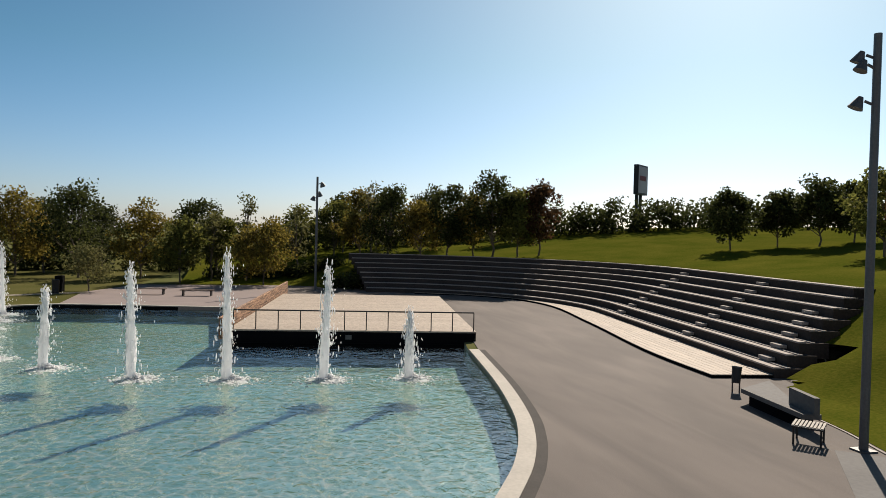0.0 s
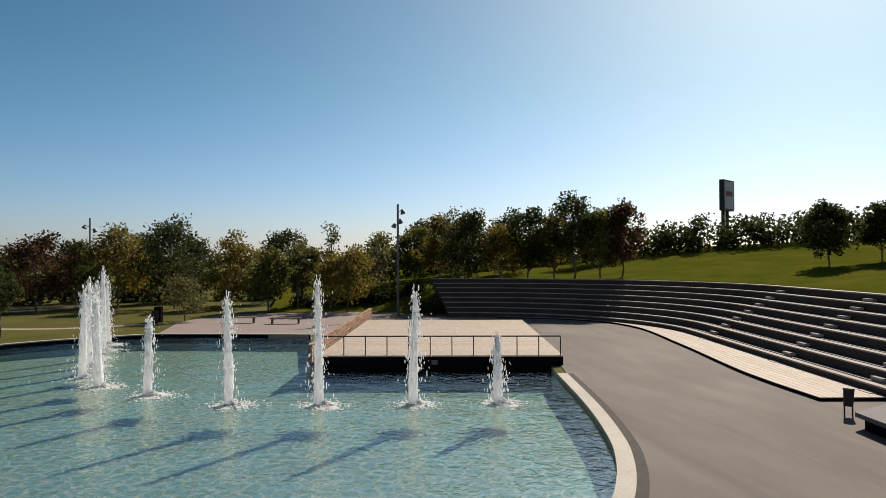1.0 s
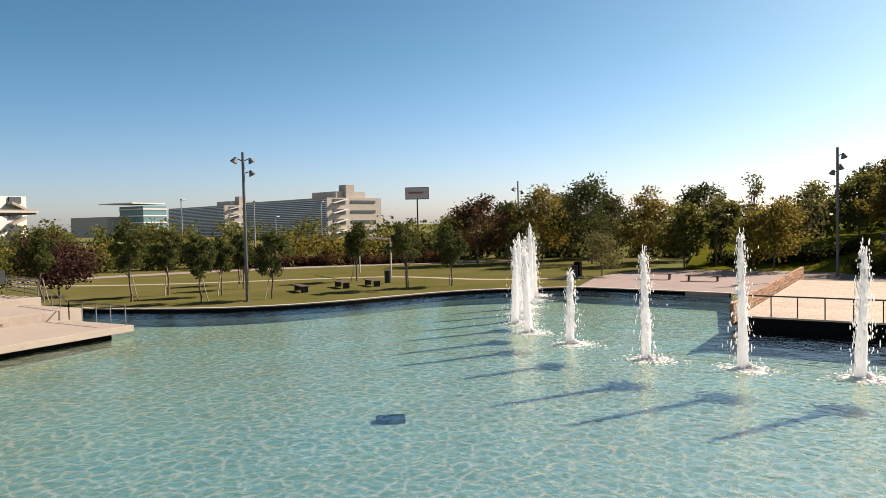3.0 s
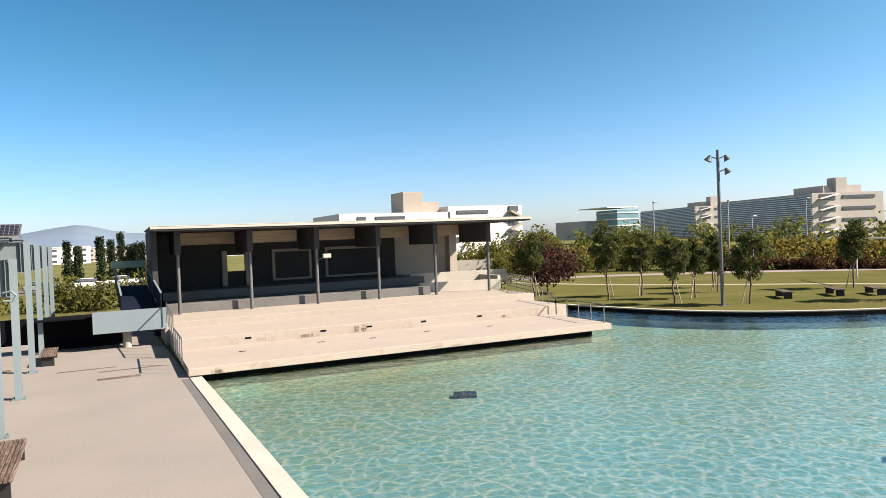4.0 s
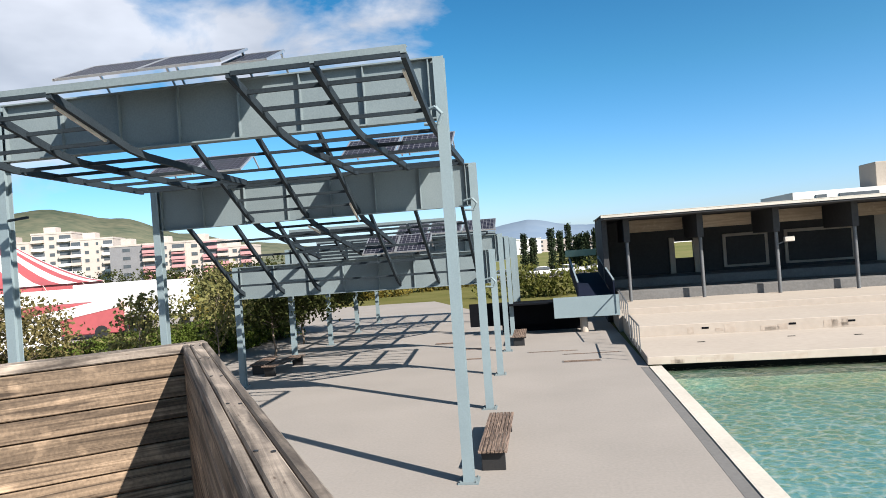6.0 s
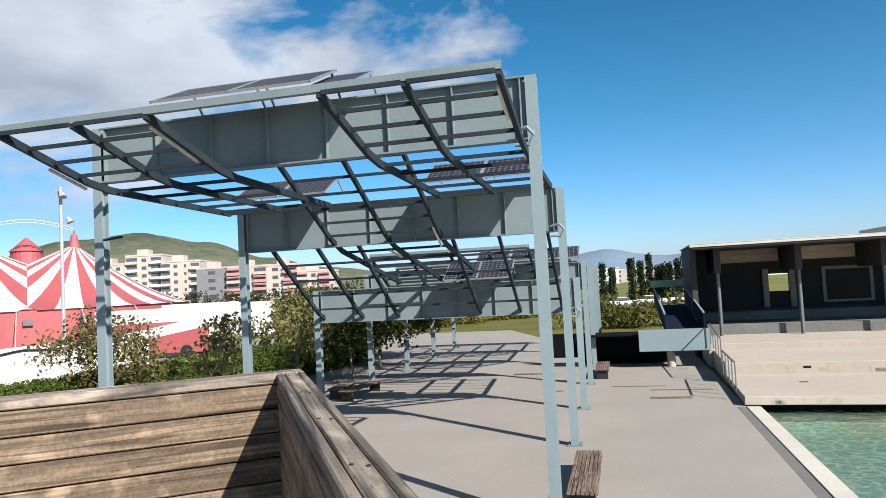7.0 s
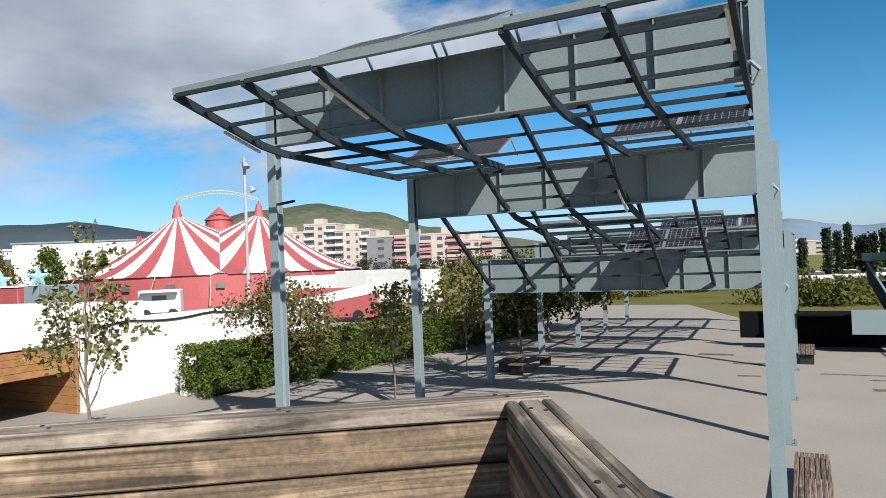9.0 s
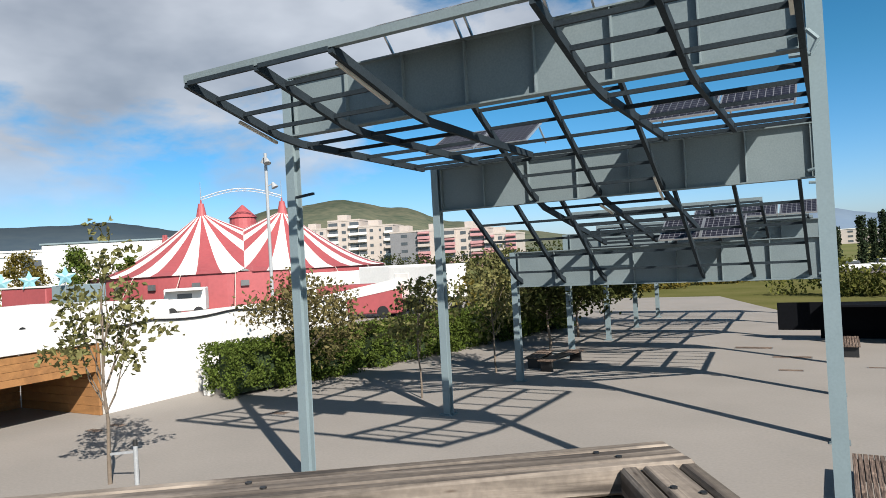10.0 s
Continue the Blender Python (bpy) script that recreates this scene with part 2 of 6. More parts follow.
# long worn streaks along the promenade
nt = M_ASPHALT.node_tree
b = nt.nodes["Principled BSDF"]
src = b.inputs["Base Color"].links[0].from_socket
geo, mp, nz, rp, mx = [nt.nodes.new(k) for k in ("ShaderNodeNewGeometry", "ShaderNodeMapping", "ShaderNodeTexNoise", "ShaderNodeValToRGB", "ShaderNodeMix")]
mp.inputs["Rotation"].default_value, mp.inputs["Scale"].default_value = (0, 0, radians(22)), (0.12, 0.6, 1)
nz.inputs["Scale"].default_value, nz.inputs["Detail"].default_value, nz.inputs["Distortion"].default_value = 1.0, 7, 0.7
rp.color_ramp.elements[0].position, rp.color_ramp.elements[0].color = 0.34, (0.62, 0.61, 0.60, 1)
rp.color_ramp.elements[1].position, rp.color_ramp.elements[1].color = 0.66, (1.3, 1.28, 1.25, 1)
mx.data_type, mx.blend_type = "RGBA", "MULTIPLY"
mx.inputs[0].default_value = 0.6
for a_, c_ in ((geo.outputs["Position"], mp.inputs[0]), (mp.outputs[0], nz.inputs["Vector"]), (nz.outputs["Fac"], rp.inputs[0]), (src, mx.inputs[6]), (rp.outputs[0], mx.inputs[7]), (mx.outputs[2], b.inputs["Base Color"])):
    nt.links.new(a_, c_)
M_RIM = mat("pale_rim", (0.47, 0.435, 0.38), (0.37, 0.345, 0.30), 0.8, grain=12, blotch=0.8)
M_RIM_DARK = mat("dark_joint", (0.035, 0.031, 0.028), (0.06, 0.052, 0.045), 0.95, grain=25, blotch=2.0)
M_CONC = mat("concrete", (0.36, 0.315, 0.268), (0.28, 0.243, 0.205), 0.85, grain=4, blotch=0.3, mixing=0.9)
M_CONC_GREY = mat("grey_concrete", (0.135, 0.132, 0.128), (0.095, 0.093, 0.09), 0.85, grain=8, blotch=0.5)
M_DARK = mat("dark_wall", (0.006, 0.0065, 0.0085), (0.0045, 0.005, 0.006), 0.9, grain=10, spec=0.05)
# grey concrete's darker copy: the open hall's interior shade is in the colour
M_HALL = mat("shaded_grey_concrete", (0.05, 0.051, 0.053), (0.036, 0.037, 0.039), 0.85, grain=6, blotch=0.4, spec=0.2)
# dark slate paint taken darker still: underside shade put into the base colour
M_RIB = mat("shaded_rib_steel", (0.028, 0.037, 0.044), (0.014, 0.019, 0.024), 0.55, spec=0.06, grain=30, blotch=0.9, bump=0.03)
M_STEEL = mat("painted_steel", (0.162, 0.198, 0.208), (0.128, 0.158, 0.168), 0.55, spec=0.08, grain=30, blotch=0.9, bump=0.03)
M_STEEL_COL = mat("galvanised_column", (0.185, 0.235, 0.252), (0.158, 0.204, 0.222), 0.5, spec=0.12, grain=30, blotch=0.9, bump=0.03)
M_POLE = mat("grey_pole", (0.13, 0.135, 0.14), (0.09, 0.094, 0.098), 0.5, metal=0.3, grain=20, bump=0.02)
M_BLACK = mat("black_metal", (0.02, 0.02, 0.022), (0.03, 0.03, 0.03), 0.5, metal=0.4, grain=20, bump=0.02)
M_GRASS = mat("lawn", (0.072, 0.079, 0.024), (0.128, 0.117, 0.048), 1.0, grain=9, blotch=0.22, bump=0.6, spec=0.0)
M_LAND = mat("far_land", (0.16, 0.15, 0.07), (0.09, 0.11, 0.04), 0.95, grain=0.4, blotch=0.02, bump=0.0, spec=0.0)
M_PARAPET = wood("weathered_board", (0.24, 0.18, 0.127), (0.125, 0.093, 0.066), (0.9, 22.0, 30.0))
M_CAP = wood("grey_cap_board", (0.205, 0.178, 0.152), (0.13, 0.112, 0.097), (1.2, 26.0, 26.0))
M_DECK = wood("pale_deck_board", (0.46, 0.39, 0.32), (0.41, 0.348, 0.285), (0.6, 6.0, 6.0), per_object=0.07, marks=0.15)
M_BENCH = wood("dark_bench_slat", (0.18, 0.135, 0.108), (0.11, 0.08, 0.066), (1.5, 30.0, 30.0))
M_PANEL = wood("pale_ply_panel", (0.46, 0.37, 0.27), (0.38, 0.30, 0.22), (0.6, 8, 8), marks=0.2)
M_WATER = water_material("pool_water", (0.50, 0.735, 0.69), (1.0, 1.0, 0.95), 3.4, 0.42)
M_POOLFLOOR = mat("pool_floor", (0.47, 0.50, 0.405), (0.28, 0.415, 0.405), 0.8, grain=1.2, blotch=0.14, bump=0.1, mixing=0.8)
# sandy silt settled on the floor beside the stage and in the deeper half
nt = M_POOLFLOOR.node_tree
b = nt.nodes["Principled BSDF"]
src = b.inputs["Base Color"].links[0].from_socket
geo, sxyz, nz, yr, am, mx = [nt.nodes.new(k) for k in ("ShaderNodeNewGeometry", "ShaderNodeSeparateXYZ", "ShaderNodeTexNoise", "ShaderNodeMapRange", "ShaderNodeMath", "ShaderNodeMix")]
nz.inputs["Scale"].default_value, nz.inputs["Detail"].default_value = 0.35, 6
yr.inputs["From Min"].default_value, yr.inputs["From Max"].default_value = 12.0, 26.0
yr.inputs["To Min"].default_value = 0.22
am.operation, am.use_clamp = "MULTIPLY", True
xr, most = nt.nodes.new("ShaderNodeMapRange"), nt.nodes.new("ShaderNodeMath")
xr.inputs["From Min"].default_value, xr.inputs["From Max"].default_value, xr.inputs["To Max"].default_value = 8.0, 20.0, 0.72
most.operation = "MAXIMUM"
mx.data_type = "RGBA"
mx.inputs[7].default_value = (0.40, 0.365, 0.255, 1)
nr = nt.nodes.new("ShaderNodeMapRange")
nr.inputs["From Min"].default_value, nr.inputs["From Max"].default_value, nr.inputs["To Max"].default_value = 0.30, 0.55, 1.0
for a_, c_ in ((geo.outputs["Position"], sxyz.inputs[0]), (geo.outputs["Position"], nz.inputs["Vector"]), (sxyz.outputs["Y"], yr.inputs["Value"]), (nz.outputs["Fac"], nr.inputs["Value"]),
               (sxyz.outputs["X"], xr.inputs["Value"]), (xr.outputs[0], most.inputs[0]), (yr.outputs[0], most.inputs[1]), (most.outputs[0], am.inputs[0]), (nr.outputs[0], am.inputs[1]), (am.outputs[0], mx.inputs[0]), (src, mx.inputs[6]), (mx.outputs[2], b.inputs["Base Color"])):
    nt.links.new(a_, c_)


# ---- mesh helpers ----
def box(bm, c, s, rz=0.0, rot=None, bevel=0.0):
    m = Matrix.Translation(c) @ (rot or Matrix.Rotation(rz, 4, "Z")) @ Matrix.Diagonal((*s, 1))
    vs = bmesh.ops.create_cube(bm, size=1, matrix=m)["verts"]
    if bevel:
        bmesh.ops.bevel(bm, geom=list({e for v in vs for e in v.link_edges}), offset=bevel, segments=1, affect="EDGES")


def bar(bm, a, b, w, h=None, up=(0, 0, 1)):
    """A straight bar of w x h from a to b."""
    a, b = Vector(a), Vector(b)
    d = b - a
    x = d.normalized()
    up = Vector(up)
    if abs(x.dot(up)) > 0.99:
        up = Vector((1, 0, 0))
    y = up.cross(x).normalized()
    z = x.cross(y)
    rot = Matrix((x, y, z)).transposed().to_4x4()
    box(bm, (a + b) / 2, (d.length, w, h or w), rot=rot)


def tube(bm, a, b, r0, r1=None, seg=10, caps=True):
    a, b = Vector(a), Vector(b)
    d = b - a
    q = d.to_track_quat("Z", "Y").to_matrix().to_4x4()
    bmesh.ops.create_cone(bm, cap_ends=caps, segments=seg, radius1=r0, radius2=r0 if r1 is None else r1, depth=d.length,
                          matrix=Matrix.Translation((a + b) / 2) @ q)


def prism(bm, pts, z0, z1):
    """An upright prism over a plan outline (counter-clockwise)."""
    lo, hi = [bm.verts.new((x, y, z0)) for x, y in pts], [bm.verts.new((x, y, z1)) for x, y in pts]
    n = len(pts)
    bm.faces.new(hi)
    bm.faces.new(lo[::-1])
    for i in range(n):
        bm.faces.new((lo[i], lo[(i + 1) % n], hi[(i + 1) % n], hi[i]))


def sheet(bm, pts, z):
    bm.faces.new([bm.verts.new((x, y, z)) for x, y in pts])


def mesh_of(name, bm, material, smooth=False):
    me = bpy.data.meshes.new(name)
    bmesh.ops.recalc_face_normals(bm, faces=bm.faces)
    bm.to_mesh(me)
    bm.free()
    if material:
        me.materials.append(material)
    if smooth:
        for p in me.polygons:
            p.use_smooth = True
    return me


def part(name, bm, material, parent, label="", smooth=False):
    """One mesh object under a thing or under a part."""
    ob = new(name, mesh_of(name, bm, material, smooth))
    ob.parent = parent
    return tagged(ob, label)


def thing(name, label, category, at=(0, 0, 0), rz=0.0, group=""):
    """An Empty at the thing's base, which parents its parts."""
    ob = new(name)
    ob.matrix_world = Matrix.Translation(at) @ Matrix.Rotation(rz, 4, "Z")
    return tagged(ob, label, category, group)


def solid(name, bm, material, label="", category="", kind="", group="", smooth=False):
    return tagged(new(name, mesh_of(name, bm, material, smooth)), label, category, group, kind)


B = bmesh.new


def smoothstep(a, b, x):
    u = min(1.0, max(0.0, (x - a) / (b - a)))
    return u * u * (3 - 2 * u)


def arc(cx, cy, r, a0, a1, n):
    return [(cx + r * math.cos(radians(a0 + (a1 - a0) * i / n)), cy + r * math.sin(radians(a0 + (a1 - a0) * i / n))) for i in range(n + 1)]


def spline(pts, n=8):
    """A smooth open line through plan points."""
    out = []
    for i in range(len(pts) - 1):
        p0, p1, p2, p3 = (Vector(pts[max(0, min(len(pts) - 1, i + k))]) for k in (-1, 0, 1, 2))
        for j in range(n):
            u = j / n
            out.append(tuple(0.5 * (2 * p1 + (p2 - p0) * u + (2 * p0 - 5 * p1 + 4 * p2 - p3) * u * u + (3 * p1 - p0 - 3 * p2 + p3) * u ** 3)))
    return out + [tuple(pts[-1])]


def offset_line(pts, d):
    """The line moved d to its right."""
    out = []
    for i, p in enumerate(pts):
        a, b = Vector(pts[max(0, i - 1)]), Vector(pts[min(len(pts) - 1, i + 1)])
        t = (b - a).normalized()
        out.append((p[0] + t.y * d, p[1] - t.x * d))
    return out


def strip(bm, a, b, z0, z1):
    """A band between two lines of equal count, as a solid from z0 to z1."""
    n = len(a)
    rows = [[bm.verts.new((*p, z)) for p in line] for line, z in ((a, z1), (b, z1), (b, z0), (a, z0))]
    for k in range(4):
        r, s = rows[k], rows[(k + 1) % 4]
        for i in range(n - 1):
            bm.faces.new((r[i], r[i + 1], s[i + 1], s[i]))
    for i in (0, n - 1):
        bm.faces.new([r[i] for r in rows])


# ---- pool: outline, floor, water, rim ----
WATER_Z, FLOOR_Z = -0.17, -0.95
EDGE_NEAR = spline([(4.4, 26.2), (4.4, 18.0), (4.4, 10.0), (4.6, 4.5), (5.8, 0.6), (8.4, -2.6), (11.2, -4.7), (13.54, -6.13), (14.91, -6.83), (16.57, -7.48), (18.7, -8.09), (22.82, -8.88), (29.24, -9.78)], 6)
EDGE_FAR = [(33.6, -10.6), (35.2, 0.6), (46.4, 1.6), (47.5, 6.3), (48.4, 11.7)] + spline([(48.4, 11.7), (46.2, 15.8), (43.0, 19.4), (36.0, 23.6), (33.0, 26.3), (31.0, 29.6), (29.2, 35.4), (29.0, 37.2)], 5)[1:] + [(24.0, 37.2), (4.4, 37.2)]
POOL = EDGE_NEAR + EDGE_FAR
bm = B()
sheet(bm, POOL, FLOOR_Z)
vs = [[bm.verts.new((x, y, z)) for x, y in POOL] for z in (FLOOR_Z, -0.05)]
for i in range(len(POOL)):
    j = (i + 1) % len(POOL)
    bm.faces.new((vs[0][i], vs[0][j], vs[1][j], vs[1][i]))
solid("pool_basin", bm, M_POOLFLOOR, "pale turquoise painted concrete pool basin", "pool", "structure")
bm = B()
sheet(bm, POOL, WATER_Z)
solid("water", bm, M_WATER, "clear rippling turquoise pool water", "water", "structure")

# ground: one sheet to the horizon with the pool cut out
FARR = 4200.0
bm = B()
outer = [bm.verts.new((x, y, -0.03)) for x, y in ((-FARR, -FARR), (FARR, -FARR), (FARR, FARR), (-FARR, FARR))]
inner = [bm.verts.new((x, y, -0.03)) for x, y in POOL]
edges = [bm.edges.new((ring[i], ring[(i + 1) % len(ring)])) for ring in (outer, inner) for i in range(len(ring))]
bmesh.ops.triangle_fill(bm, use_beauty=True, use_dissolve=False, edges=edges)
solid("ground", bm, M_LAND, "dry ground with scrub out to the horizon", "ground", "structure")

# plaza beside the pool: paving on the tent side
SPLIT = 30
RIM_OUT = offset_line(EDGE_NEAR, 0.43)
bm = B()
prism(bm, [(-60, -60), (9.5, -60)] + RIM_OUT[:SPLIT + 1][::-1] + [(3.97, 44.0), (-1.0, 44.0), (-6.0, 56.0), (-10.0, 66), (-60, 66)], -0.3, 0.0)
solid("pavement", bm, M_PLAZA, "pale sandy concrete plaza paving with drain grates", "pavement", "structure")
bm = B()
strip(bm, EDGE_NEAR, RIM_OUT, -0.5, 0.03)
solid("pool_rim", bm, M_RIM, "smooth pale stone rim round the pool edge", "kerb", "structure")
bm = B()
strip(bm, RIM_OUT[SPLIT:], offset_line(EDGE_NEAR, 0.70)[SPLIT:], -0.2, 0.006)
solid("gravel_joint", bm, M_RIM_DARK, "dark gravel strip along the rim", "gravel strip", "structure")
bm = B()
strip(bm, RIM_OUT[:SPLIT + 1], offset_line(EDGE_NEAR, 0.72)[:SPLIT + 1], -0.2, 0.005)
solid("drain_joint", bm, M_CONC_GREY, "worn grey channel along the pool rim", "drain channel", "structure")

# promenade of asphalt between pool, deck and seating
bm = B()
prism(bm, RIM_OUT[SPLIT:] + [(31.3, -10.6), (50.7, -13.7), (52.2, -2.2), (66, -2.2), (66, -27), (21, -27), (12, -30), (9.5, -60)][:], -0.3, 0.0)
solid("road", bm, M_ASPHALT, "worn grey asphalt promenade beside the pool", "road", "structure")
M_TERRACE = mat("terrace_paving", (0.27, 0.215, 0.20), (0.21, 0.17, 0.16), 0.85, grain=10, blotch=0.6)
bm = B()
prism(bm, [(46.4, 1.8), (46.4, -1.8), (66, -2.15), (66, 10), (58, 12.5), (48.4, 11.7), (47.5, 6.3)], -0.3, 0.0)
solid("terrace", bm, M_TERRACE, "reddish paved terrace behind the pool", "pavement", "structure")
far_edge = EDGE_FAR[4:-2]
bm = B()
prism(bm, far_edge[::-1] + [(58, 12.5), (66, 10), (150, 10), (150, 130), (24, 130), (24, 37.2)][:], -0.3, -0.004)
solid("lawn", bm, M_GRASS, "green mown lawn between the young trees", "lawn", "structure")
bm = B()
strip(bm, far_edge, offset_line(far_edge, 0.34), -0.13, 0.035)
solid("pool_rim", bm, M_RIM, "pale stone rim between the pool and the lawn", "kerb", "structure")
bm = B()
strip(bm, EDGE_FAR[2:5], offset_line(EDGE_FAR[2:5], 0.34), -0.1, 0.02)
solid("pool_rim", bm, M_RIM, "pale stone rim between the pool and the terrace", "kerb", "structure")
bm = B()
prism(bm, [(-1.0, 44.0), (24.0, 44.0), (24.0, 130), (-60, 130), (-60, 66), (-10, 66), (-6, 56)], -0.3, -0.006)
solid("lawn", bm, M_GRASS, "green lawn beyond the plaza", "lawn", "structure")
M_PATH = mat("sandy_path", (0.33, 0.29, 0.22), (0.27, 0.235, 0.175), 0.9, grain=8, blotch=0.6)
bm = B()
way = spline([(38.0, 66.0), (42.5, 50.0), (48.5, 40.5), (55.0, 30.5), (54.0, 20.0), (58.0, 12.5)], 5)
strip(bm, way, offset_line(way, 1.0), -0.1, 0.004)
solid("path", bm, M_PATH, "narrow sandy path across the lawn", "path", "structure")
bm = B()
line = EDGE_FAR[2:-2]
strip(bm, line, offset_line(line, 0.35), -0.5, 0.05)
solid("pool_rim_far", bm, M_RIM, "pale stone rim along the lawn edge of the pool", "kerb", "structure")
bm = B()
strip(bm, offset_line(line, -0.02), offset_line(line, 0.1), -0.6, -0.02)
solid("pool_wall_far", bm, M_DARK, "dark pool wall under the rim", "wall", "structure")

# ---- seating steps: straight run, then a bend round the promenade ----
SU, SN = Vector((0.989, -0.148)), Vector((-0.148, -0.989))
SEAT0, BEND_R = Vector((22.1, -19.3)), 15.0
RUN = 20.2
BC = SEAT0 + SU * RUN - SN * BEND_R
A0 = math.degrees(math.atan2(SN.y, SN.x))


def seat_line(d, s0=0.0, sweep=92.0, n=26):
    """The plan line at distance d outward from the first riser."""
    pts = [tuple(SEAT0 + SU * (s0 + (RUN - s0) * i / 10) + SN * d) for i in range(10)]
    return pts + arc(BC.x, BC.y, BEND_R + d, A0, A0 + sweep, n)


def seat_coords(x, y):
    """How far along and how far outward of the first riser a place lies."""
    p = Vector((x, y)) - SEAT0
    s = p.dot(SU)
    if s <= RUN:
        return s, p.dot(SN)
    q = Vector((x, y)) - BC
    ang = (math.degrees(math.atan2(q.y, q.x)) - A0 + 180) % 360 - 180
    if ang < 0:
        return s, p.dot(SN)
    return RUN + radians(ang) * BEND_R, q.length - BEND_R


ROWS, RISE, GO = 8, 0.39, 0.82
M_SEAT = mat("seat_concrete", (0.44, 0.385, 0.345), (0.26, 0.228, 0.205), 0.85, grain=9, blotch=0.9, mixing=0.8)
# brown riser colour, darkened to hold the shade of its sun-averted faces
M_RISER = mat("seat_riser_shaded", (0.085, 0.068, 0.06), (0.05, 0.041, 0.036), 0.95, grain=10, blotch=0.6, spec=0.1)
seats = thing("seating_steps", "broad curved concrete seating steps with shade-darkened risers", "seating steps")
for k in range(ROWS):
    d, s0, sweep = k * GO, k * 0.55, 92 + k * 0.6
    z1 = RISE * (k + 1)
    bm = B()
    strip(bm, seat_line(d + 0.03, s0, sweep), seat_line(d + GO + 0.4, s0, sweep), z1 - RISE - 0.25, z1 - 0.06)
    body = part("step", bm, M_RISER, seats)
    bm = B()
    strip(bm, seat_line(d, s0, sweep), seat_line(d + 0.30, s0, sweep), z1 - 0.06, z1)
    part("tread", bm, M_SEAT, body, "pale precast tread")
    bm = B()
    strip(bm, seat_line(d + 0.50, s0, sweep), seat_line(d + 0.66, s0, sweep), z1 - 0.07, z1 - 0.015)
    part("back_strip", bm, M_SEAT, body, "narrow pale strip behind the tread")
for s_base, slope in ((8.2, 0.35), (17.6, 0.35), (1.0, 0.6)):
    for k in range(ROWS):
        s_ = s_base + slope * k
        if s_base < 2 and k > 5:
            continue
        c = SEAT0 + SU * s_ + SN * (k * GO - 0.16)
        bm = B()
        box(bm, (c.x, c.y, RISE * k + RISE * 0.2), (0.72, 0.30, RISE * 0.34), rz=math.atan2(SU.y, SU.x), bevel=0.01)
        part("aisle_step", bm, M_SEAT, seats, "pale half-height aisle step")
# wooden strip in front of the first row
bm = B()
front = [(57.5, -13.0), (55.0, -18.6), (48.0, -20.9), (37.7, -19.4), (28.0, -17.5), (22.4, -16.95)]
fl = spline(front[::-1], 6)
bl = seat_line(-0.02, 0, 60, 20)
bl = [bl[round(i * (len(bl) - 1) / (len(fl) - 1))] for i in range(len(fl))]
strip(bm, bl, fl, -0.1, 0.10)
walkway = solid("boardwalk", bm, M_DARK, "pale timber boardwalk on a dark base in front of the seating steps", "boardwalk", "structure")
NB = 9
for k in range(NB):
    u0, u1 = (k + 0.03) / NB, (k + 0.97) / NB
    l0, l1 = [[(q[0] + (p[0] - q[0]) * u, q[1] + (p[1] - q[1]) * u) for p, q in zip(bl, fl)] for u in (u0, u1)]
    bm = B()
    strip(bm, l1, l0, 0.09, 0.125)
    part("plank", bm, M_DECK, walkway)
# pale kerb line between promenade and grass
bm = B()
kerb = spline([(17.1, -16.5), (15.4, -16.15), (13.3, -15.5), (10.5, -14.9)], 5)
strip(bm, kerb, offset_line(kerb, 0.06), -0.1, 0.025)
solid("kerb", bm, M_SEAT, "thin pale kerb between promenade and grass", "kerb", "structure")
bm = B()
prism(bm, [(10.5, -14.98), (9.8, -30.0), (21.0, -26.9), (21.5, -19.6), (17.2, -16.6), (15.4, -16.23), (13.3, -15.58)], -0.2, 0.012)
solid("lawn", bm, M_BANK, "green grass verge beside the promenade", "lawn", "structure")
bm = B()
prism(bm, [(14.2, -14.6), (13.5, -15.4), (9.0, -13.4), (10.2, -11.6)], -0.1, 0.004)
solid("paving_slab", bm, M_CONC_GREY, "darker concrete slab let into the promenade", "paving", "structure")


def hill_height(x, y):
    """The grass bank that rises behind the seating."""
    s, d = seat_coords(x, y)
    top = 3.1 if d > 6.4 else max(0.0, d) * 0.475
    up = top + max(0.0, d - 6.9) * 0.115 - max(0.0, d - 40) * 0.10
    along = smoothstep(-9, 0.5, s) * (1 - 0.62 * smoothstep(30, 52, s)) * (1 - smoothstep(46, 62, s))
    along *= 1 - (1 - smoothstep(67, 82, x)) * smoothstep(-10, -2.4, y)
    return max(-0.4, up * along - 0.35 * (1 if d < 6.5 and s > -0.3 else 0) - 0.03)


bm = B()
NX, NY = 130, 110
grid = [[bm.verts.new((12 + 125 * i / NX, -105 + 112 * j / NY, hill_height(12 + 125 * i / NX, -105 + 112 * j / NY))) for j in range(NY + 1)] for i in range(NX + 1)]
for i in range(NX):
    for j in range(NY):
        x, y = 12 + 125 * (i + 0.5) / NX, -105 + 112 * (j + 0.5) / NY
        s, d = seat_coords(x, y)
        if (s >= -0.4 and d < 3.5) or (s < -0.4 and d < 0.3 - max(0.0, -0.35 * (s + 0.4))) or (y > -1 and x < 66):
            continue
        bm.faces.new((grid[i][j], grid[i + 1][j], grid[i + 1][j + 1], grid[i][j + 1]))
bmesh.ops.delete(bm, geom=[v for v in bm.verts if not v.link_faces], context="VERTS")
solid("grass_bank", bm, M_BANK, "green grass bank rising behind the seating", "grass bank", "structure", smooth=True)

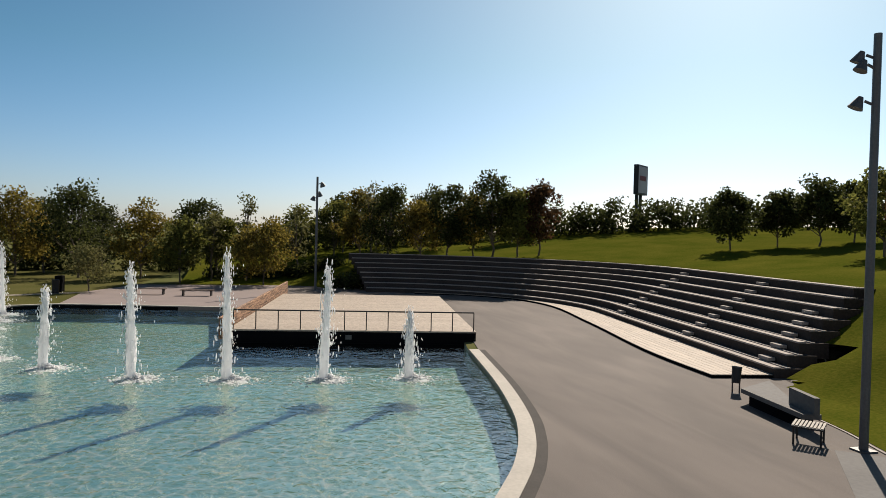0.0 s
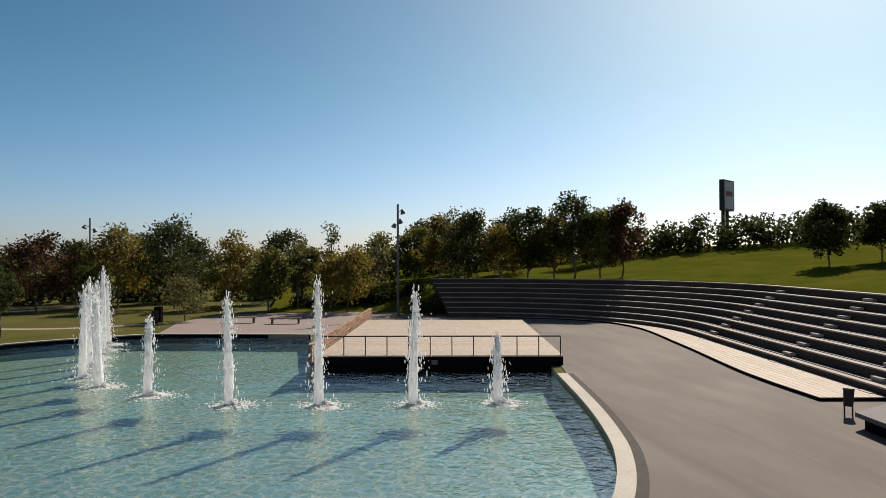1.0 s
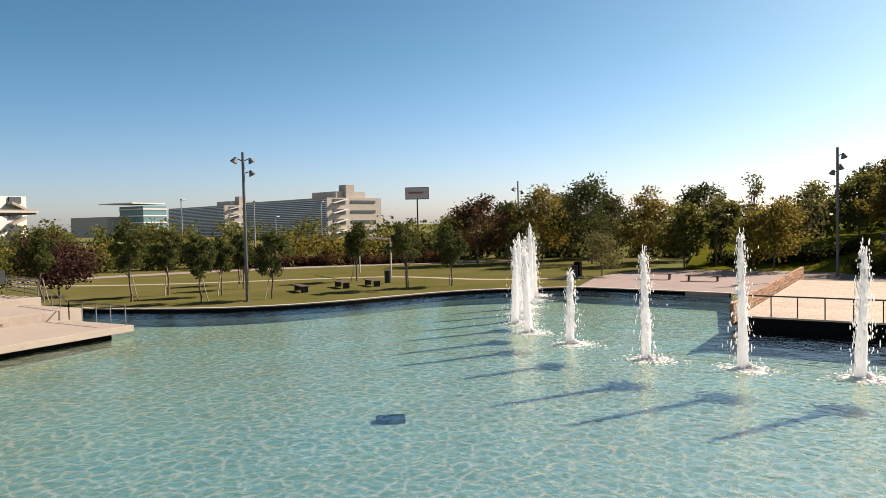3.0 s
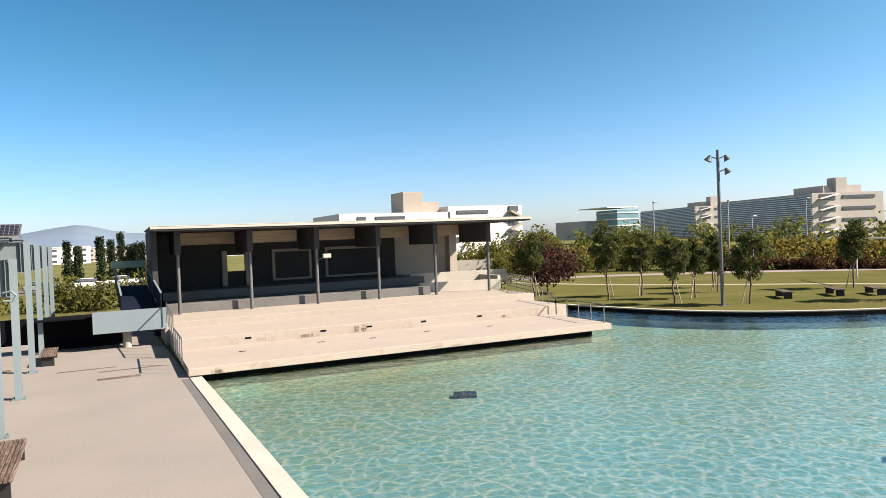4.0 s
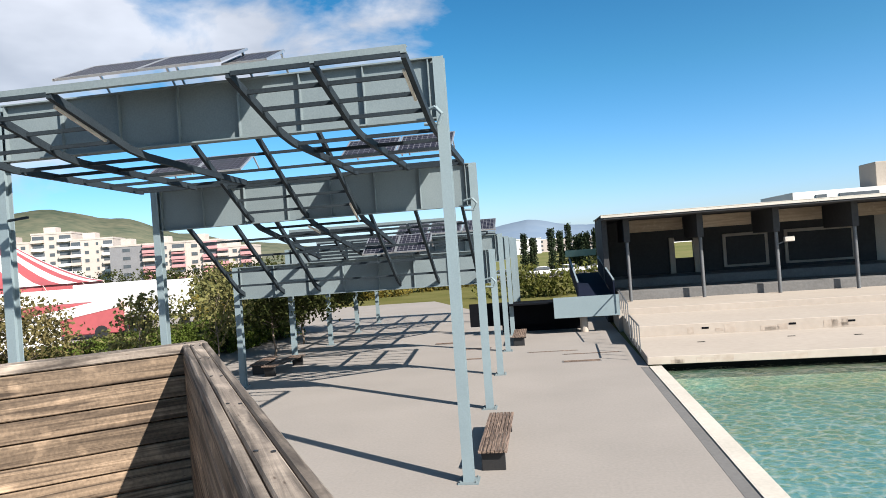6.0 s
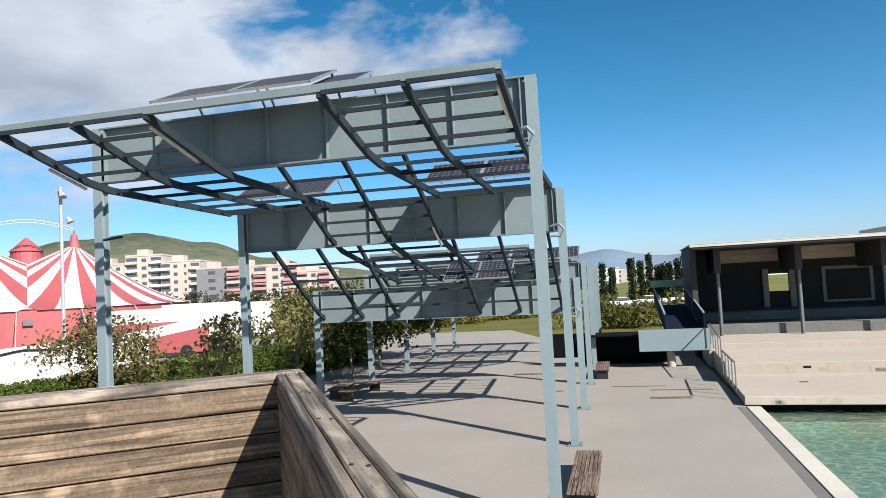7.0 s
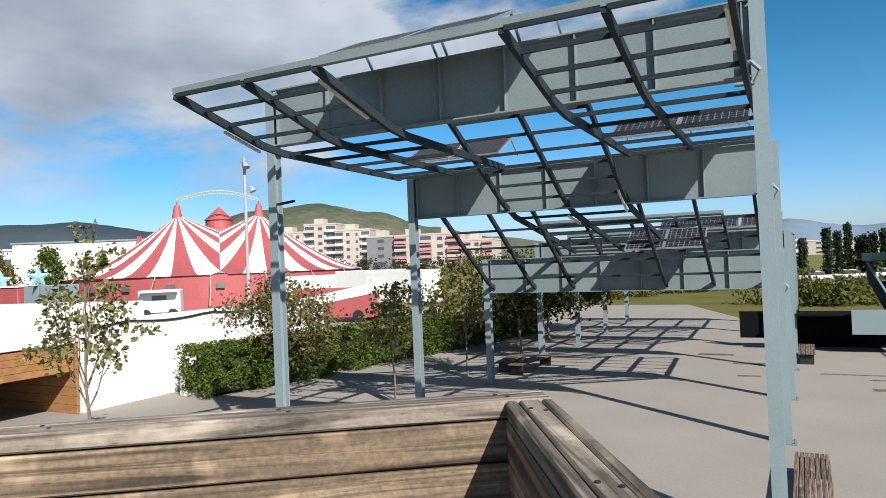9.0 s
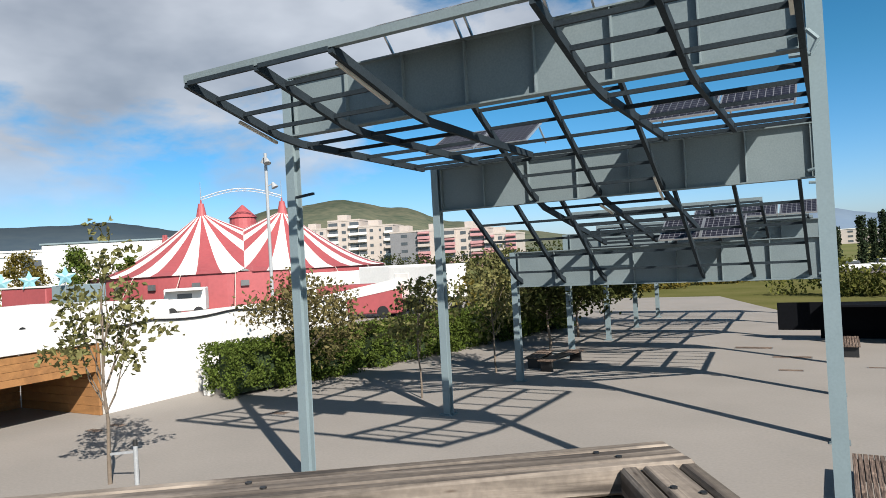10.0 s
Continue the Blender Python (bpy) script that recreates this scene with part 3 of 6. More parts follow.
# ---- timber deck over the pool ----
DECK_RZ = math.atan2(-0.14, 0.99)
deck = thing("pool_deck", "pale timber deck with a steel rail over the pool", "deck", (31.5, -10.75, 0), DECK_RZ)
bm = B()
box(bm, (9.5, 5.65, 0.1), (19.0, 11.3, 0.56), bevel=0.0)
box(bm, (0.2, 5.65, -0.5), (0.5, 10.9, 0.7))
part("deck_base", bm, M_DARK, deck, "dark base under the deck")
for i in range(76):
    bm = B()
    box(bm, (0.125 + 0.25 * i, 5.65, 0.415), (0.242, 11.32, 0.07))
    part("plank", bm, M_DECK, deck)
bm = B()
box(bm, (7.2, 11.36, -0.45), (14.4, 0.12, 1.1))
part("side_wall", bm, M_DARK, deck, "dark side wall")
rail = B()
bar(rail, (0.12, 0.1, 1.32), (0.12, 11.1, 1.32), 0.05, 0.06)
part("handrail", rail, M_BLACK, deck)
for i in range(12):
    bm = B()
    bar(bm, (0.12, 0.1 + i, 0.45), (0.12, 0.1 + i, 1.3), 0.045)
    part("post", bm, M_BLACK, deck)
bm = B()
box(bm, (-0.06, 5.9, 0.14), (0.03, 0.28, 0.2))
part("outlet_box", bm, M_POLE, deck, "small grey outlet box")
# ochre wall on the far side of the deck
M_OCHRE = wood("ochre_board", (0.33, 0.20, 0.125), (0.26, 0.155, 0.10), (0.8, 10.0, 10.0))
wallt = thing("timber_wall", "low reddish timber wall beside the deck", "wall", (33.0, 0.75, 0), math.atan2(-3.3, 24.0))
for k in range(5):
    bm = B()
    box(bm, (12.0, 0, 0.1 + 0.2 * k), (24.2, 0.16, 0.192), bevel=0.01)
    part("board", bm, M_OCHRE, wallt)


# ---- lookout platform with timber parapets, where the camera walks ----
PU, PN = Vector((0.515, -0.857)), Vector((0.857, 0.515))      # along the pool-side parapet, and outward from it
PN2 = Vector((0.815, 0.58))
PC = Vector((-1.567, 4.137))
PTOP, PFLOOR = 4.247, 3.13


def parapet(name, start, along, out, length, first_cap):
    t = thing(name, "weathered brown timber parapet with a grey cap board", "parapet", (start.x, start.y, PFLOOR))
    rz = math.atan2(along.y, along.x)
    t.matrix_world = Matrix.Translation((start.x, start.y, PFLOOR)) @ Matrix.Rotation(rz, 4, "Z")
    side = 1 if Vector((-along.y, along.x)).dot(out) > 0 else -1
    h = PTOP - PFLOOR - 0.05
    n = 9
    for face in (0.018, 0.117):
        for k in range(n):
            bm = B()
            box(bm, (length / 2, side * face, h * (k + 0.5) / n), (length, 0.034, h / n - 0.007), bevel=0.005)
            part("board", bm, M_PARAPET, t)
    bm = B()
    box(bm, (length / 2, side * 0.068, h / 2), (length - 0.02, 0.055, h - 0.02))
    part("core", bm, M_DARK, t, "dark inner frame")
    for k, (o, w) in enumerate(((0.018, 0.036), (0.069, 0.064), (0.119, 0.036))):
        bm = B()
        box(bm, (length / 2 + first_cap, side * o, h + 0.028), (length, w - 0.003, 0.05), bevel=0.006)
        part("cap_board", bm, M_CAP, t)
    for k in range(int(length / 0.62)):
        for o in (0.052, 0.086):
            bm = B()
            x = 0.12 + 0.62 * k + (0.03 if o > 0.06 else 0.0)
            tube(bm, (x, side * o, h + 0.05), (x, side * o, h + 0.056), 0.006, seg=8)
            part("screw_head", bm, M_BLACK, t)
    return t


parapet("parapet", PC, PU, PN, 5.2, 0.0)
parapet("parapet", PC + PN2 * 0.14, -PN2, -PU, 9.0, 0.0)
bm = B()
c0 = [PC + PN * 0.14 - PU * 0.14, PC - PN2 * 9 - PU * 0.14, PC - PN * 9 + PU * 7, PC + PN * 0.14 + PU * 7]
prism(bm, [tuple(p) for p in c0], PFLOOR - 0.25, PFLOOR)
plat = thing("lookout_platform", "raised timber lookout platform on a concrete base", "platform")
part("floor", bm, M_PARAPET, plat)
bm = B()
prism(bm, [tuple(Vector(p) + (Vector((-1.3, -2)) - Vector(p)) * 0.06) for p in c0], 0.0, PFLOOR - 0.25)
part("base", bm, M_CONC_GREY, plat)

# ---- pergola with solar panels ----
XL, XR = -11.35, -1.36
BEAMS = [(14.40, 8.60), (20.75, 7.20), (26.10, 4.64), (31.80, 5.30), (37.40, 5.25), (43.00, 5.25), (48.60, 5.25)]
BEAM_D = 1.25
perg = thing("pergola", "grey steel pergola with deep plate beams and solar panels", "pergola")


def column(x, y, top):
    bm = B()
    # an H section: two flanges and a web
    w, f, g = 0.11, 0.085, 0.018
    outline = [(-w, -w), (w, -w), (w, -f), (g, -f), (g, f), (w, f), (w, w), (-w, w), (-w, f), (-g, f), (-g, -f), (-w, -f)]
    prism(bm, [(x + px, y + py) for px, py in outline], 0.0, top)
    c = part("column", bm, M_STEEL_COL, perg)
    bm = B()
    box(bm, (x, y, 0.015), (0.42, 0.42, 0.03))
    for sx in (-1, 1):
        for sy in (-1, 1):
            tube(bm, (x + sx * 0.16, y + sy * 0.16, 0.03), (x + sx * 0.16, y + sy * 0.16, 0.07), 0.02, seg=6)
    part("base_plate", bm, M_STEEL, c, "bolted base plate")


for y, top in BEAMS:
    XL, XR = (-11.24, -1.31) if y < 15 else (-11.35, -1.36)
    for x in (XL, XR):
        column(x, y, top)
    bm = B()
    xa, xb = XL + 0.115, XR - 0.115
    box(bm, ((xa + xb) / 2, y, top - BEAM_D / 2), (xb - xa, 0.02, BEAM_D - 0.06))
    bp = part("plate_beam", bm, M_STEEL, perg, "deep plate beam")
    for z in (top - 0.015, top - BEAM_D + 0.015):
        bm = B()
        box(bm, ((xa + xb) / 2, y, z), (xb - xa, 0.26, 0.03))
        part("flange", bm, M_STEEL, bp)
    for i in range(8):
        bm = B()
        box(bm, (xa + 0.1 + (xb - xa - 0.2) * i / 7, y, top - BEAM_D / 2), (0.02, 0.24, BEAM_D - 0.065))
        part("stiffener", bm, M_STEEL, bp)

MODULES = [
    ((-10.78, -9.15, -7.64, -6.05, -4.40, -2.96, -1.46), ((11.27, 7.84), (13.8, 7.14), (19.1, 7.02)), 4, 5),
    ((-8.20, -6.45, -4.85), ((16.7, 8.25), (20.8, 5.92), (27.0, 4.80)), 7, 5),
    ((-11.06, -9.45, -8.01, -4.87, -3.40, -1.9), ((21.3, 6.62), (26.15, 3.40), (31.0, 3.75)), 6, 6),
    ((-9.9, -8.2, -6.5, -4.9, -3.3), ((28.4, 5.9), (31.8, 4.05), (37.0, 4.2)), 6, 7),
    ((-10.6, -8.9, -7.2, -5.5, -3.8, -2.1), ((34.0, 5.5), (37.4, 4.0), (42.6, 4.2)), 6, 7),
    ((-10.6, -8.9, -7.2, -5.5, -3.8, -2.1), ((39.6, 5.5), (43.0, 4.0), (48.2, 4.2)), 6, 7),
]
for mi, (xs, prof, n1, n2) in enumerate(MODULES):
    for xi, x in enumerate(xs):
        if mi == 0 and xi == 3:
            continue
        bm = B()
        pts = [Vector((x, y, z)) for y, z in prof]
        mid0, mid1 = pts[1].lerp(pts[0], 0.12), pts[1].lerp(pts[2], 0.07)
        for a, b in ((pts[0], mid0), (mid0, mid1), (mid1, pts[2])):
            bar(bm, a, b, 0.085, 0.15)
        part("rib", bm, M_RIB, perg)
    bays = [(xs[i], xs[i + 1]) for i in range(len(xs) - 1)]
    if mi == 0:
        bays = [(xs[0], xs[1]), (xs[1], xs[2]), (xs[4], xs[5]), (xs[5], xs[6])]
    for (y0, z0), (y1, z1), n in ((prof[0], prof[1], n1), (prof[1], prof[2], n2)):
        for k in range(n):
            u = (k + (0.0 if n == n1 and (y0, z0) == prof[0] else 0.5)) / n
            for a, b in bays:
                bm = B()
                p, q = (a + 0.044, y0 + (y1 - y0) * u, z0 + (z1 - z0) * u), (b - 0.044, y0 + (y1 - y0) * u, z0 + (z1 - z0) * u)
                bar(bm, p, q, 0.05, 0.075)
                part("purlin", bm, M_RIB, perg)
    bm = B()
    y, z = prof[0]
    box(bm, ((xs[0] + xs[-1]) / 2, y, z + 0.08), (xs[-1] - xs[0] + 0.1, 0.03, 0.13))
    box(bm, ((xs[0] + xs[-1]) / 2, y + 0.05, z + 0.135), (xs[-1] - xs[0] + 0.1, 0.10, 0.02))
    box(bm, ((xs[0] + xs[-1]) / 2, y + 0.05, z + 0.025), (xs[-1] - xs[0] + 0.1, 0.10, 0.02))
    part("edge_beam", bm, M_STEEL, perg)
    bm = B()
    y, z = prof[2]
    bar(bm, (xs[0], y, z), (xs[-1], y, z), 0.06, 0.08)
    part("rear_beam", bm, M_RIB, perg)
# fluorescent tubes under some ribs
for x, (y0, z0), (y1, z1) in ((-7.725, (11.5, 7.72), (12.9, 7.33)), (-1.53, (11.6, 7.70), (12.6, 7.42)), (-10.92, (12.6, 7.42), (13.6, 7.14)), (-6.515, (20.9, 5.78), (22.0, 5.60)), (-4.915, (20.0, 6.3), (20.9, 5.8))):
    bm = B()
    bar(bm, (x, y0, z0 - 0.03), (x, y1, z1 - 0.03), 0.05, 0.055)
    part("tube_light", bm, M_RIM, perg, "white tube light")
# lamp bracket on the tent-side front column
bm = B()
bar(bm, (-11.1, 14.3, 6.05), (-10.55, 14.2, 6.08), 0.06, 0.05)
part("bracket", bm, M_RIB, perg, "dark lamp bracket")
# pipe hooks on the pool-side columns
for y, top in BEAMS[:3]:
    bm = B()
    pts = [(XR - 0.3, y - 0.22, top - 1.1), (XR - 0.05, y - 0.3, top - 1.05), (XR + 0.08, y - 0.28, top - 1.2), (XR - 0.02, y - 0.24, top - 1.38), (XR - 0.3, y - 0.2, top - 1.36)]
    for a, b in zip(pts, pts[1:]):
        tube(bm, a, b, 0.035, seg=7)
    part("pipe_bend", bm, M_STEEL_COL, perg)

# solar panels on the slopes
m = bpy.data.materials.new("solar_cells")
m.use_nodes = True
nt = m.node_tree
brick = nt.nodes.new("ShaderNodeTexBrick")
brick.offset = 0.0
brick.inputs["Color1"].default_value = brick.inputs["Color2"].default_value = (0.012, 0.012, 0.02, 1)
brick.inputs["Mortar"].default_value = (0.15, 0.155, 0.17, 1)
for key, value in (("Scale", 1.0), ("Mortar Size", 0.008), ("Brick Width", 0.16), ("Row Height", 0.16)):
    brick.inputs[key].default_value = value
tc = nt.nodes.new("ShaderNodeTexCoord")
nt.links.new(tc.outputs["Object"], brick.inputs["Vector"])
nt.links.new(brick.outputs["Color"], nt.nodes["Principled BSDF"].inputs["Base Color"])
nt.nodes["Principled BSDF"].inputs["Roughness"].default_value = 0.4
nt.nodes["Principled BSDF"].inputs["Specular IOR Level"].default_value = 0.15
M_CELL = m
M_ALU = mat("aluminium_frame", (0.62, 0.63, 0.64), (0.5, 0.51, 0.52), 0.35, metal=0.8, grain=30, bump=0.0)


def solar_panel(x, y, z, w, d, tilt):
    t = thing("solar_panel", "dark solar panel in an aluminium frame on the pergola", "solar panel", (x, y, z), group="pergola solar panels")
    t.matrix_world = Matrix.Translation((x, y, z)) @ Matrix.Rotation(radians(tilt), 4, "X")
    bm = B()
    box(bm, (0, 0, 0.02), (w, d, 0.03))
    part("cell_sheet", bm, M_CELL, t)
    for s in (-1, 1):
        bm = B()
        box(bm, (s * w / 2, 0, 0.02), (0.04, d + 0.04, 0.05))
        part("frame_side", bm, M_ALU, t)
        bm = B()
        box(bm, (0, s * d / 2, 0.02), (w, 0.04, 0.05))
        part("frame_end", bm, M_ALU, t)
        bm = B()
        bar(bm, (s * w * 0.45, d / 2 - 0.05, 0), (s * w * 0.45, d / 2 - 0.05 + 0.25, -0.62), 0.04)
        part("leg", bm, M_ALU, t)


for i in range(2):
    solar_panel(-7.85 + 1.75 * i, 13.5, 8.84, 1.70, 1.40, 24)
solar_panel(-5.0, 13.9, 8.86, 0.9, 1.1, 24)
for i in range(2):
    solar_panel(-4.15 + 1.6 * i, 19.95, 7.78, 1.52, 1.36, 28)
for i in range(2):
    solar_panel(-10.1 + 1.5 * i, 19.95, 7.74, 1.42, 1.3, 28)
for i in range(2):
    solar_panel(-5.35 + 1.22 * i, 25.5, 5.06, 1.17, 1.3, 28)
for i in range(3):
    solar_panel(-5.2 + 1.5 * i, 31.3, 5.72, 1.4, 1.2, 24)

# benches by the columns
def slat_bench(x, y, rz, label, length=1.9, group="plaza benches"):
    t = thing("bench", label, "bench", (x, y, 0), rz, group)
    for k in range(7):
        bm = B()
        box(bm, (0, -0.27 + 0.09 * k, 0.43), (length, 0.075, 0.05), bevel=0.006)
        part("slat", bm, M_BENCH, t)
    for s in (-1, 1):
        bm = B()
        box(bm, (s * (length / 2 - 0.2), 0, 0.2), (0.10, 0.5, 0.40), bevel=0.01)
        part("leg", bm, M_BLACK, t)
    return t


slat_bench(-0.85, 16.6, radians(90), "brown slatted timber bench on the plaza beside a column", 3.4)
slat_bench(-0.9, 34.6, radians(90), "brown slatted timber bench on the plaza beside a column", 3.0)
slat_bench(-11.0, 29.5, radians(84), "dark slatted timber bench in the pergola shade", 3.0)
slat_bench(-12.0, 29.7, radians(96), "dark slatted timber bench in the pergola shade", 2.2)


# ---- stage building across the pool ----
ST_RZ = math.atan2(-0.03, 1.0)
stage = thing("stage", "broad concrete stage with steps down to the pool", "stage", (3.95, 26.4, 0), ST_RZ)
LEN = 19.6
def slab(name, x0, x1, y0, y1, z0, z1, material, parent, label="", bevel=0.015):
    bm = B()
    box(bm, ((x0 + x1) / 2, (y0 + y1) / 2, (z0 + z1) / 2), (x1 - x0, y1 - y0, z1 - z0), bevel=bevel)
    return part(name, bm, material, parent, label)


slab("front_slab", 0.0, 19.4, 0.0, 5.4, 0.03, 0.32, M_CONC, stage)
# near-black block filling the gap, so its shade is in the colour
slab("gap_shade", 0.3, 18.6, 0.5, 5.4, -0.32, 0.03, M_DARK, stage, "dark block for the shade in the gap over the water")
slab("footing", 0.32, 18.58, 0.52, 5.4, -1.0, -0.32, M_POOLFLOOR, stage, "pale painted footing under the water")
M_STAIN = mat("water_stain", (0.26, 0.215, 0.175), (0.36, 0.31, 0.26), 0.9, grain=5, blotch=1.5)
for i, x in enumerate((2.9, 6.4, 8.7, 11.6, 14.8)):
    slab("outlet", x, x + 0.28, 5.235, 5.27, 0.55, 0.63, M_DARK, stage, "small dark outlet slot", 0.0)
    slab("floor_outlet", x - 0.6, x - 0.3, 3.0 + 0.4 * (i % 2), 3.18 + 0.4 * (i % 2), 0.30, 0.324, M_DARK, stage, "small dark floor outlet", 0.0)
rs = random.Random(8)
for i in range(14):
    x, w = rs.uniform(0.6, 18.0), rs.uniform(0.15, 0.9)
    slab("stain", x, x + w, -0.004, 0.05, 0.035 + rs.uniform(0, 0.04), rs.uniform(0.10, 0.30), M_STAIN, stage, "dark water stain", 0.0)
    x, w = rs.uniform(2, 19.0), rs.uniform(0.2, 0.7)
    slab("stain", x, x + w, 5.244, 5.3, rs.uniform(0.34, 0.42), rs.uniform(0.5, 0.76), M_STAIN, stage, "dark water stain", 0.0)
slab("middle_slab", 0.0, 20.5, 5.25, 13.0, -0.5, 0.79, M_CONC, stage)
slab("upper_slab", -0.2, 21.5, 10.2, 24.0, -0.5, 1.10, M_CONC, stage)
slab("platform_step", 0.2, 16.5, 15.0, 24.0, 1.0, 1.62, M_CONC_GREY, stage, "grey raised stage step")
slab("platform_step", 0.2, 17.6, 18.5, 24.0, 1.6, 2.12, M_CONC_GREY, stage, "grey raised stage step")
hall = thing("stage_building", "open-fronted grey stage building with a flat roof", "building", (3.95, 26.4, 0), ST_RZ)
CX = [0.85 + 3.95 * i for i in range(6)]
for x in CX:
    bm = B()
    tube(bm, (x, 14.4, 1.1), (x, 14.4, 4.7), 0.10, seg=14)
    part("column", bm, M_POLE, hall, smooth=False)
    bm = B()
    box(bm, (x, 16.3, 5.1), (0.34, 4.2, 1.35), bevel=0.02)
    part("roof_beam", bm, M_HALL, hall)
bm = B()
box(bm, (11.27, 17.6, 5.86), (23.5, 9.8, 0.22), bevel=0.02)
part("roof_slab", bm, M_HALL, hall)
bm = B()
box(bm, (11.27, 12.9, 5.93), (23.7, 0.5, 0.14))
box(bm, (11.27, 17.6, 6.0), (23.7, 9.9, 0.05))
part("roof_edge", bm, M_RIM, hall, "pale metal roof edge")
for i in range(5):
    bm = B()
    box(bm, (CX[i] + 1.97, 18.2, 5.35), (3.4, 0.08, 0.75))
    part("ceiling_panel", bm, M_PANEL, hall, "pale plywood panel")
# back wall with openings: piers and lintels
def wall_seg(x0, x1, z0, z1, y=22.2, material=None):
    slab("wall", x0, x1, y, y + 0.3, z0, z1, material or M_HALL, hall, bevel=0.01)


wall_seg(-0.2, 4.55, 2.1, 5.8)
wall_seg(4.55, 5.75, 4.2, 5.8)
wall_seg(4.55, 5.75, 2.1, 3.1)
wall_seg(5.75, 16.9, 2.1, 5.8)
for x0, x1 in ((4.2, 4.55), (5.75, 6.1)):
    slab("pilaster", x0, x1, 22.0, 22.2, 2.1, 4.5, M_CONC, hall)
for x0, x1 in ((7.6, 10.4), (11.4, 15.6)):
    slab("wall_panel", x0, x1, 22.08, 22.2, 2.3, 4.5, M_CONC, hall, "pale framed wall panel")
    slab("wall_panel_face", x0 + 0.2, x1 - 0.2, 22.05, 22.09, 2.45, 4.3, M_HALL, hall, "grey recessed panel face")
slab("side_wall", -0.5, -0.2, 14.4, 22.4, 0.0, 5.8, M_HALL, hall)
bm = B()
bar(bm, (16.9, 22.3, 3.9), (20.8, 20.5, 3.9), 0.3, 4.0)
part("side_wall", bm, M_RIM, hall, "white sunlit end wall")
slab("end_pier", 20.3, 20.9, 19.8, 20.6, 1.1, 5.8, M_CONC, hall)
# floodlight on a stage column
fl = thing("floodlight", "small grey floodlight on a stage column", "floodlight", (3.95, 26.4, 0), ST_RZ)
bm = B()
bar(bm, (CX[2], 14.3, 3.75), (CX[2] + 0.55, 14.2, 3.95), 0.06, 0.06)
part("arm", bm, M_POLE, fl)
bm = B()
box(bm, (CX[2] + 0.55, 14.1, 4.0), (0.5, 0.25, 0.28), bevel=0.03)
part("lamp_head", bm, M_RIM, fl)
# low white ramp walls at the open end
ramp_w = thing("ramp_wall", "low white concrete ramp walls behind the stage", "wall", (3.95, 26.4, 0), ST_RZ)
for (x0, y0), (x1, y1), z0, z1 in (((16.6, 17.0), (22.3, 16.0), 1.0, 1.75), ((16.9, 19.5), (24.4, 18.6), 1.4, 2.3), ((21.0, 22.0), (24.6, 21.0), 1.6, 3.0), ((22.3, 16.0), (22.3, 18.9), 1.0, 2.0)):
    bm = B()
    bar(bm, (x0, y0, (z0 + z1) / 2), (x1, y1, (z0 + z1) / 2), 0.22, z1 - z0)
    part("wall", bm, M_RIM, ramp_w)


def railing(label, pts, h=1.0, step=1.2, material=None, mid=0):
    t = thing("railing", label, "railing")
    material = material or M_POLE
    for a, b in zip(pts, pts[1:]):
        a, b = Vector(a), Vector(b)
        up = Vector((0, 0, h))
        for f in [1.0] + [0.15 + 0.7 * k / max(1, mid - 1) for k in range(mid)] * (mid > 0):
            bm = B()
            bar(bm, a + up * f, b + up * f, 0.045, 0.045)
            part("rail", bm, material, t)
        n = max(1, round((b - a).length / step))
        for i in range(n + 1):
            bm = B()
            p = a.lerp(b, i / n)
            bar(bm, p, p + up, 0.04, 0.04)
            part("post", bm, material, t)
    return t


def sp(x, y, z):
    """A place in the stage's own axes."""
    p = Matrix.Rotation(ST_RZ, 4, "Z") @ Vector((x, y, z))
    return (p.x + 3.95, p.y + 26.4, z)


railing("grey steel railing along the stage edge", [sp(-0.1, 1.2, 0.32), sp(-0.1, 5.2, 0.32)], 1.0, 1.0)
railing("grey steel railing along the stage edge", [sp(-0.1, 5.6, 0.79), sp(-0.1, 10.0, 1.1)], 1.0, 1.0)
railing("grey steel railing at the end of the stage", [sp(19.2, 0.3, 0.32), sp(19.6, 5.0, 0.32), sp(20.9, 9.0, 0.79)], 0.9, 1.3)
railing("thin grey railing beside the ramp", [sp(21.4, 10.3, 1.1), sp(23.0, 16.0, 1.1)], 1.0, 1.2, mid=4)

# steel ramp up to the stage, at the plaza side
M_SCREEN = mat("pale_green_panel", (0.40, 0.50, 0.33), (0.34, 0.43, 0.28), 0.4, grain=4)
ramp = thing("steel_ramp", "grey steel access ramp with dark panelled sides", "ramp")
bm = B()
box(bm, (2.5, 36.6, 1.35), (3.3, 0.08, 1.05))
part("end_panel", bm, M_STEEL_COL, ramp, "pale steel end panel")
bm = B()
box(bm, (-0.9, 38.4, 1.05), (5.6, 0.1, 1.25))
part("side_panel", bm, M_DARK, ramp, "dark side panel")
# no wall known here: black box added for the shade beneath the ramp
bm = B()
box(bm, (0.2, 38.9, 0.43), (4.4, 0.2, 0.86))
part("under_shade", bm, M_DARK, ramp, "black block standing for the shade under the ramp")
bm = B()
box(bm, (0.3, 37.6, 1.62), (4.2, 1.6, 0.08))
part("landing", bm, M_DARK, ramp, "dark landing deck")
bm = B()
box(bm, (2.9, 46.1, 3.95), (1.95, 0.06, 0.42), bevel=0.01)
part("end_screen", bm, M_SCREEN, ramp, "pale green end screen")
M_NAVY = mat("navy_deck", (0.009, 0.012, 0.026), (0.006, 0.009, 0.018), 0.8, grain=20, spec=0.08)
bm = B()
bar(bm, (3.05, 36.7, 1.75), (3.05, 46.0, 2.6), 1.7, 0.1)
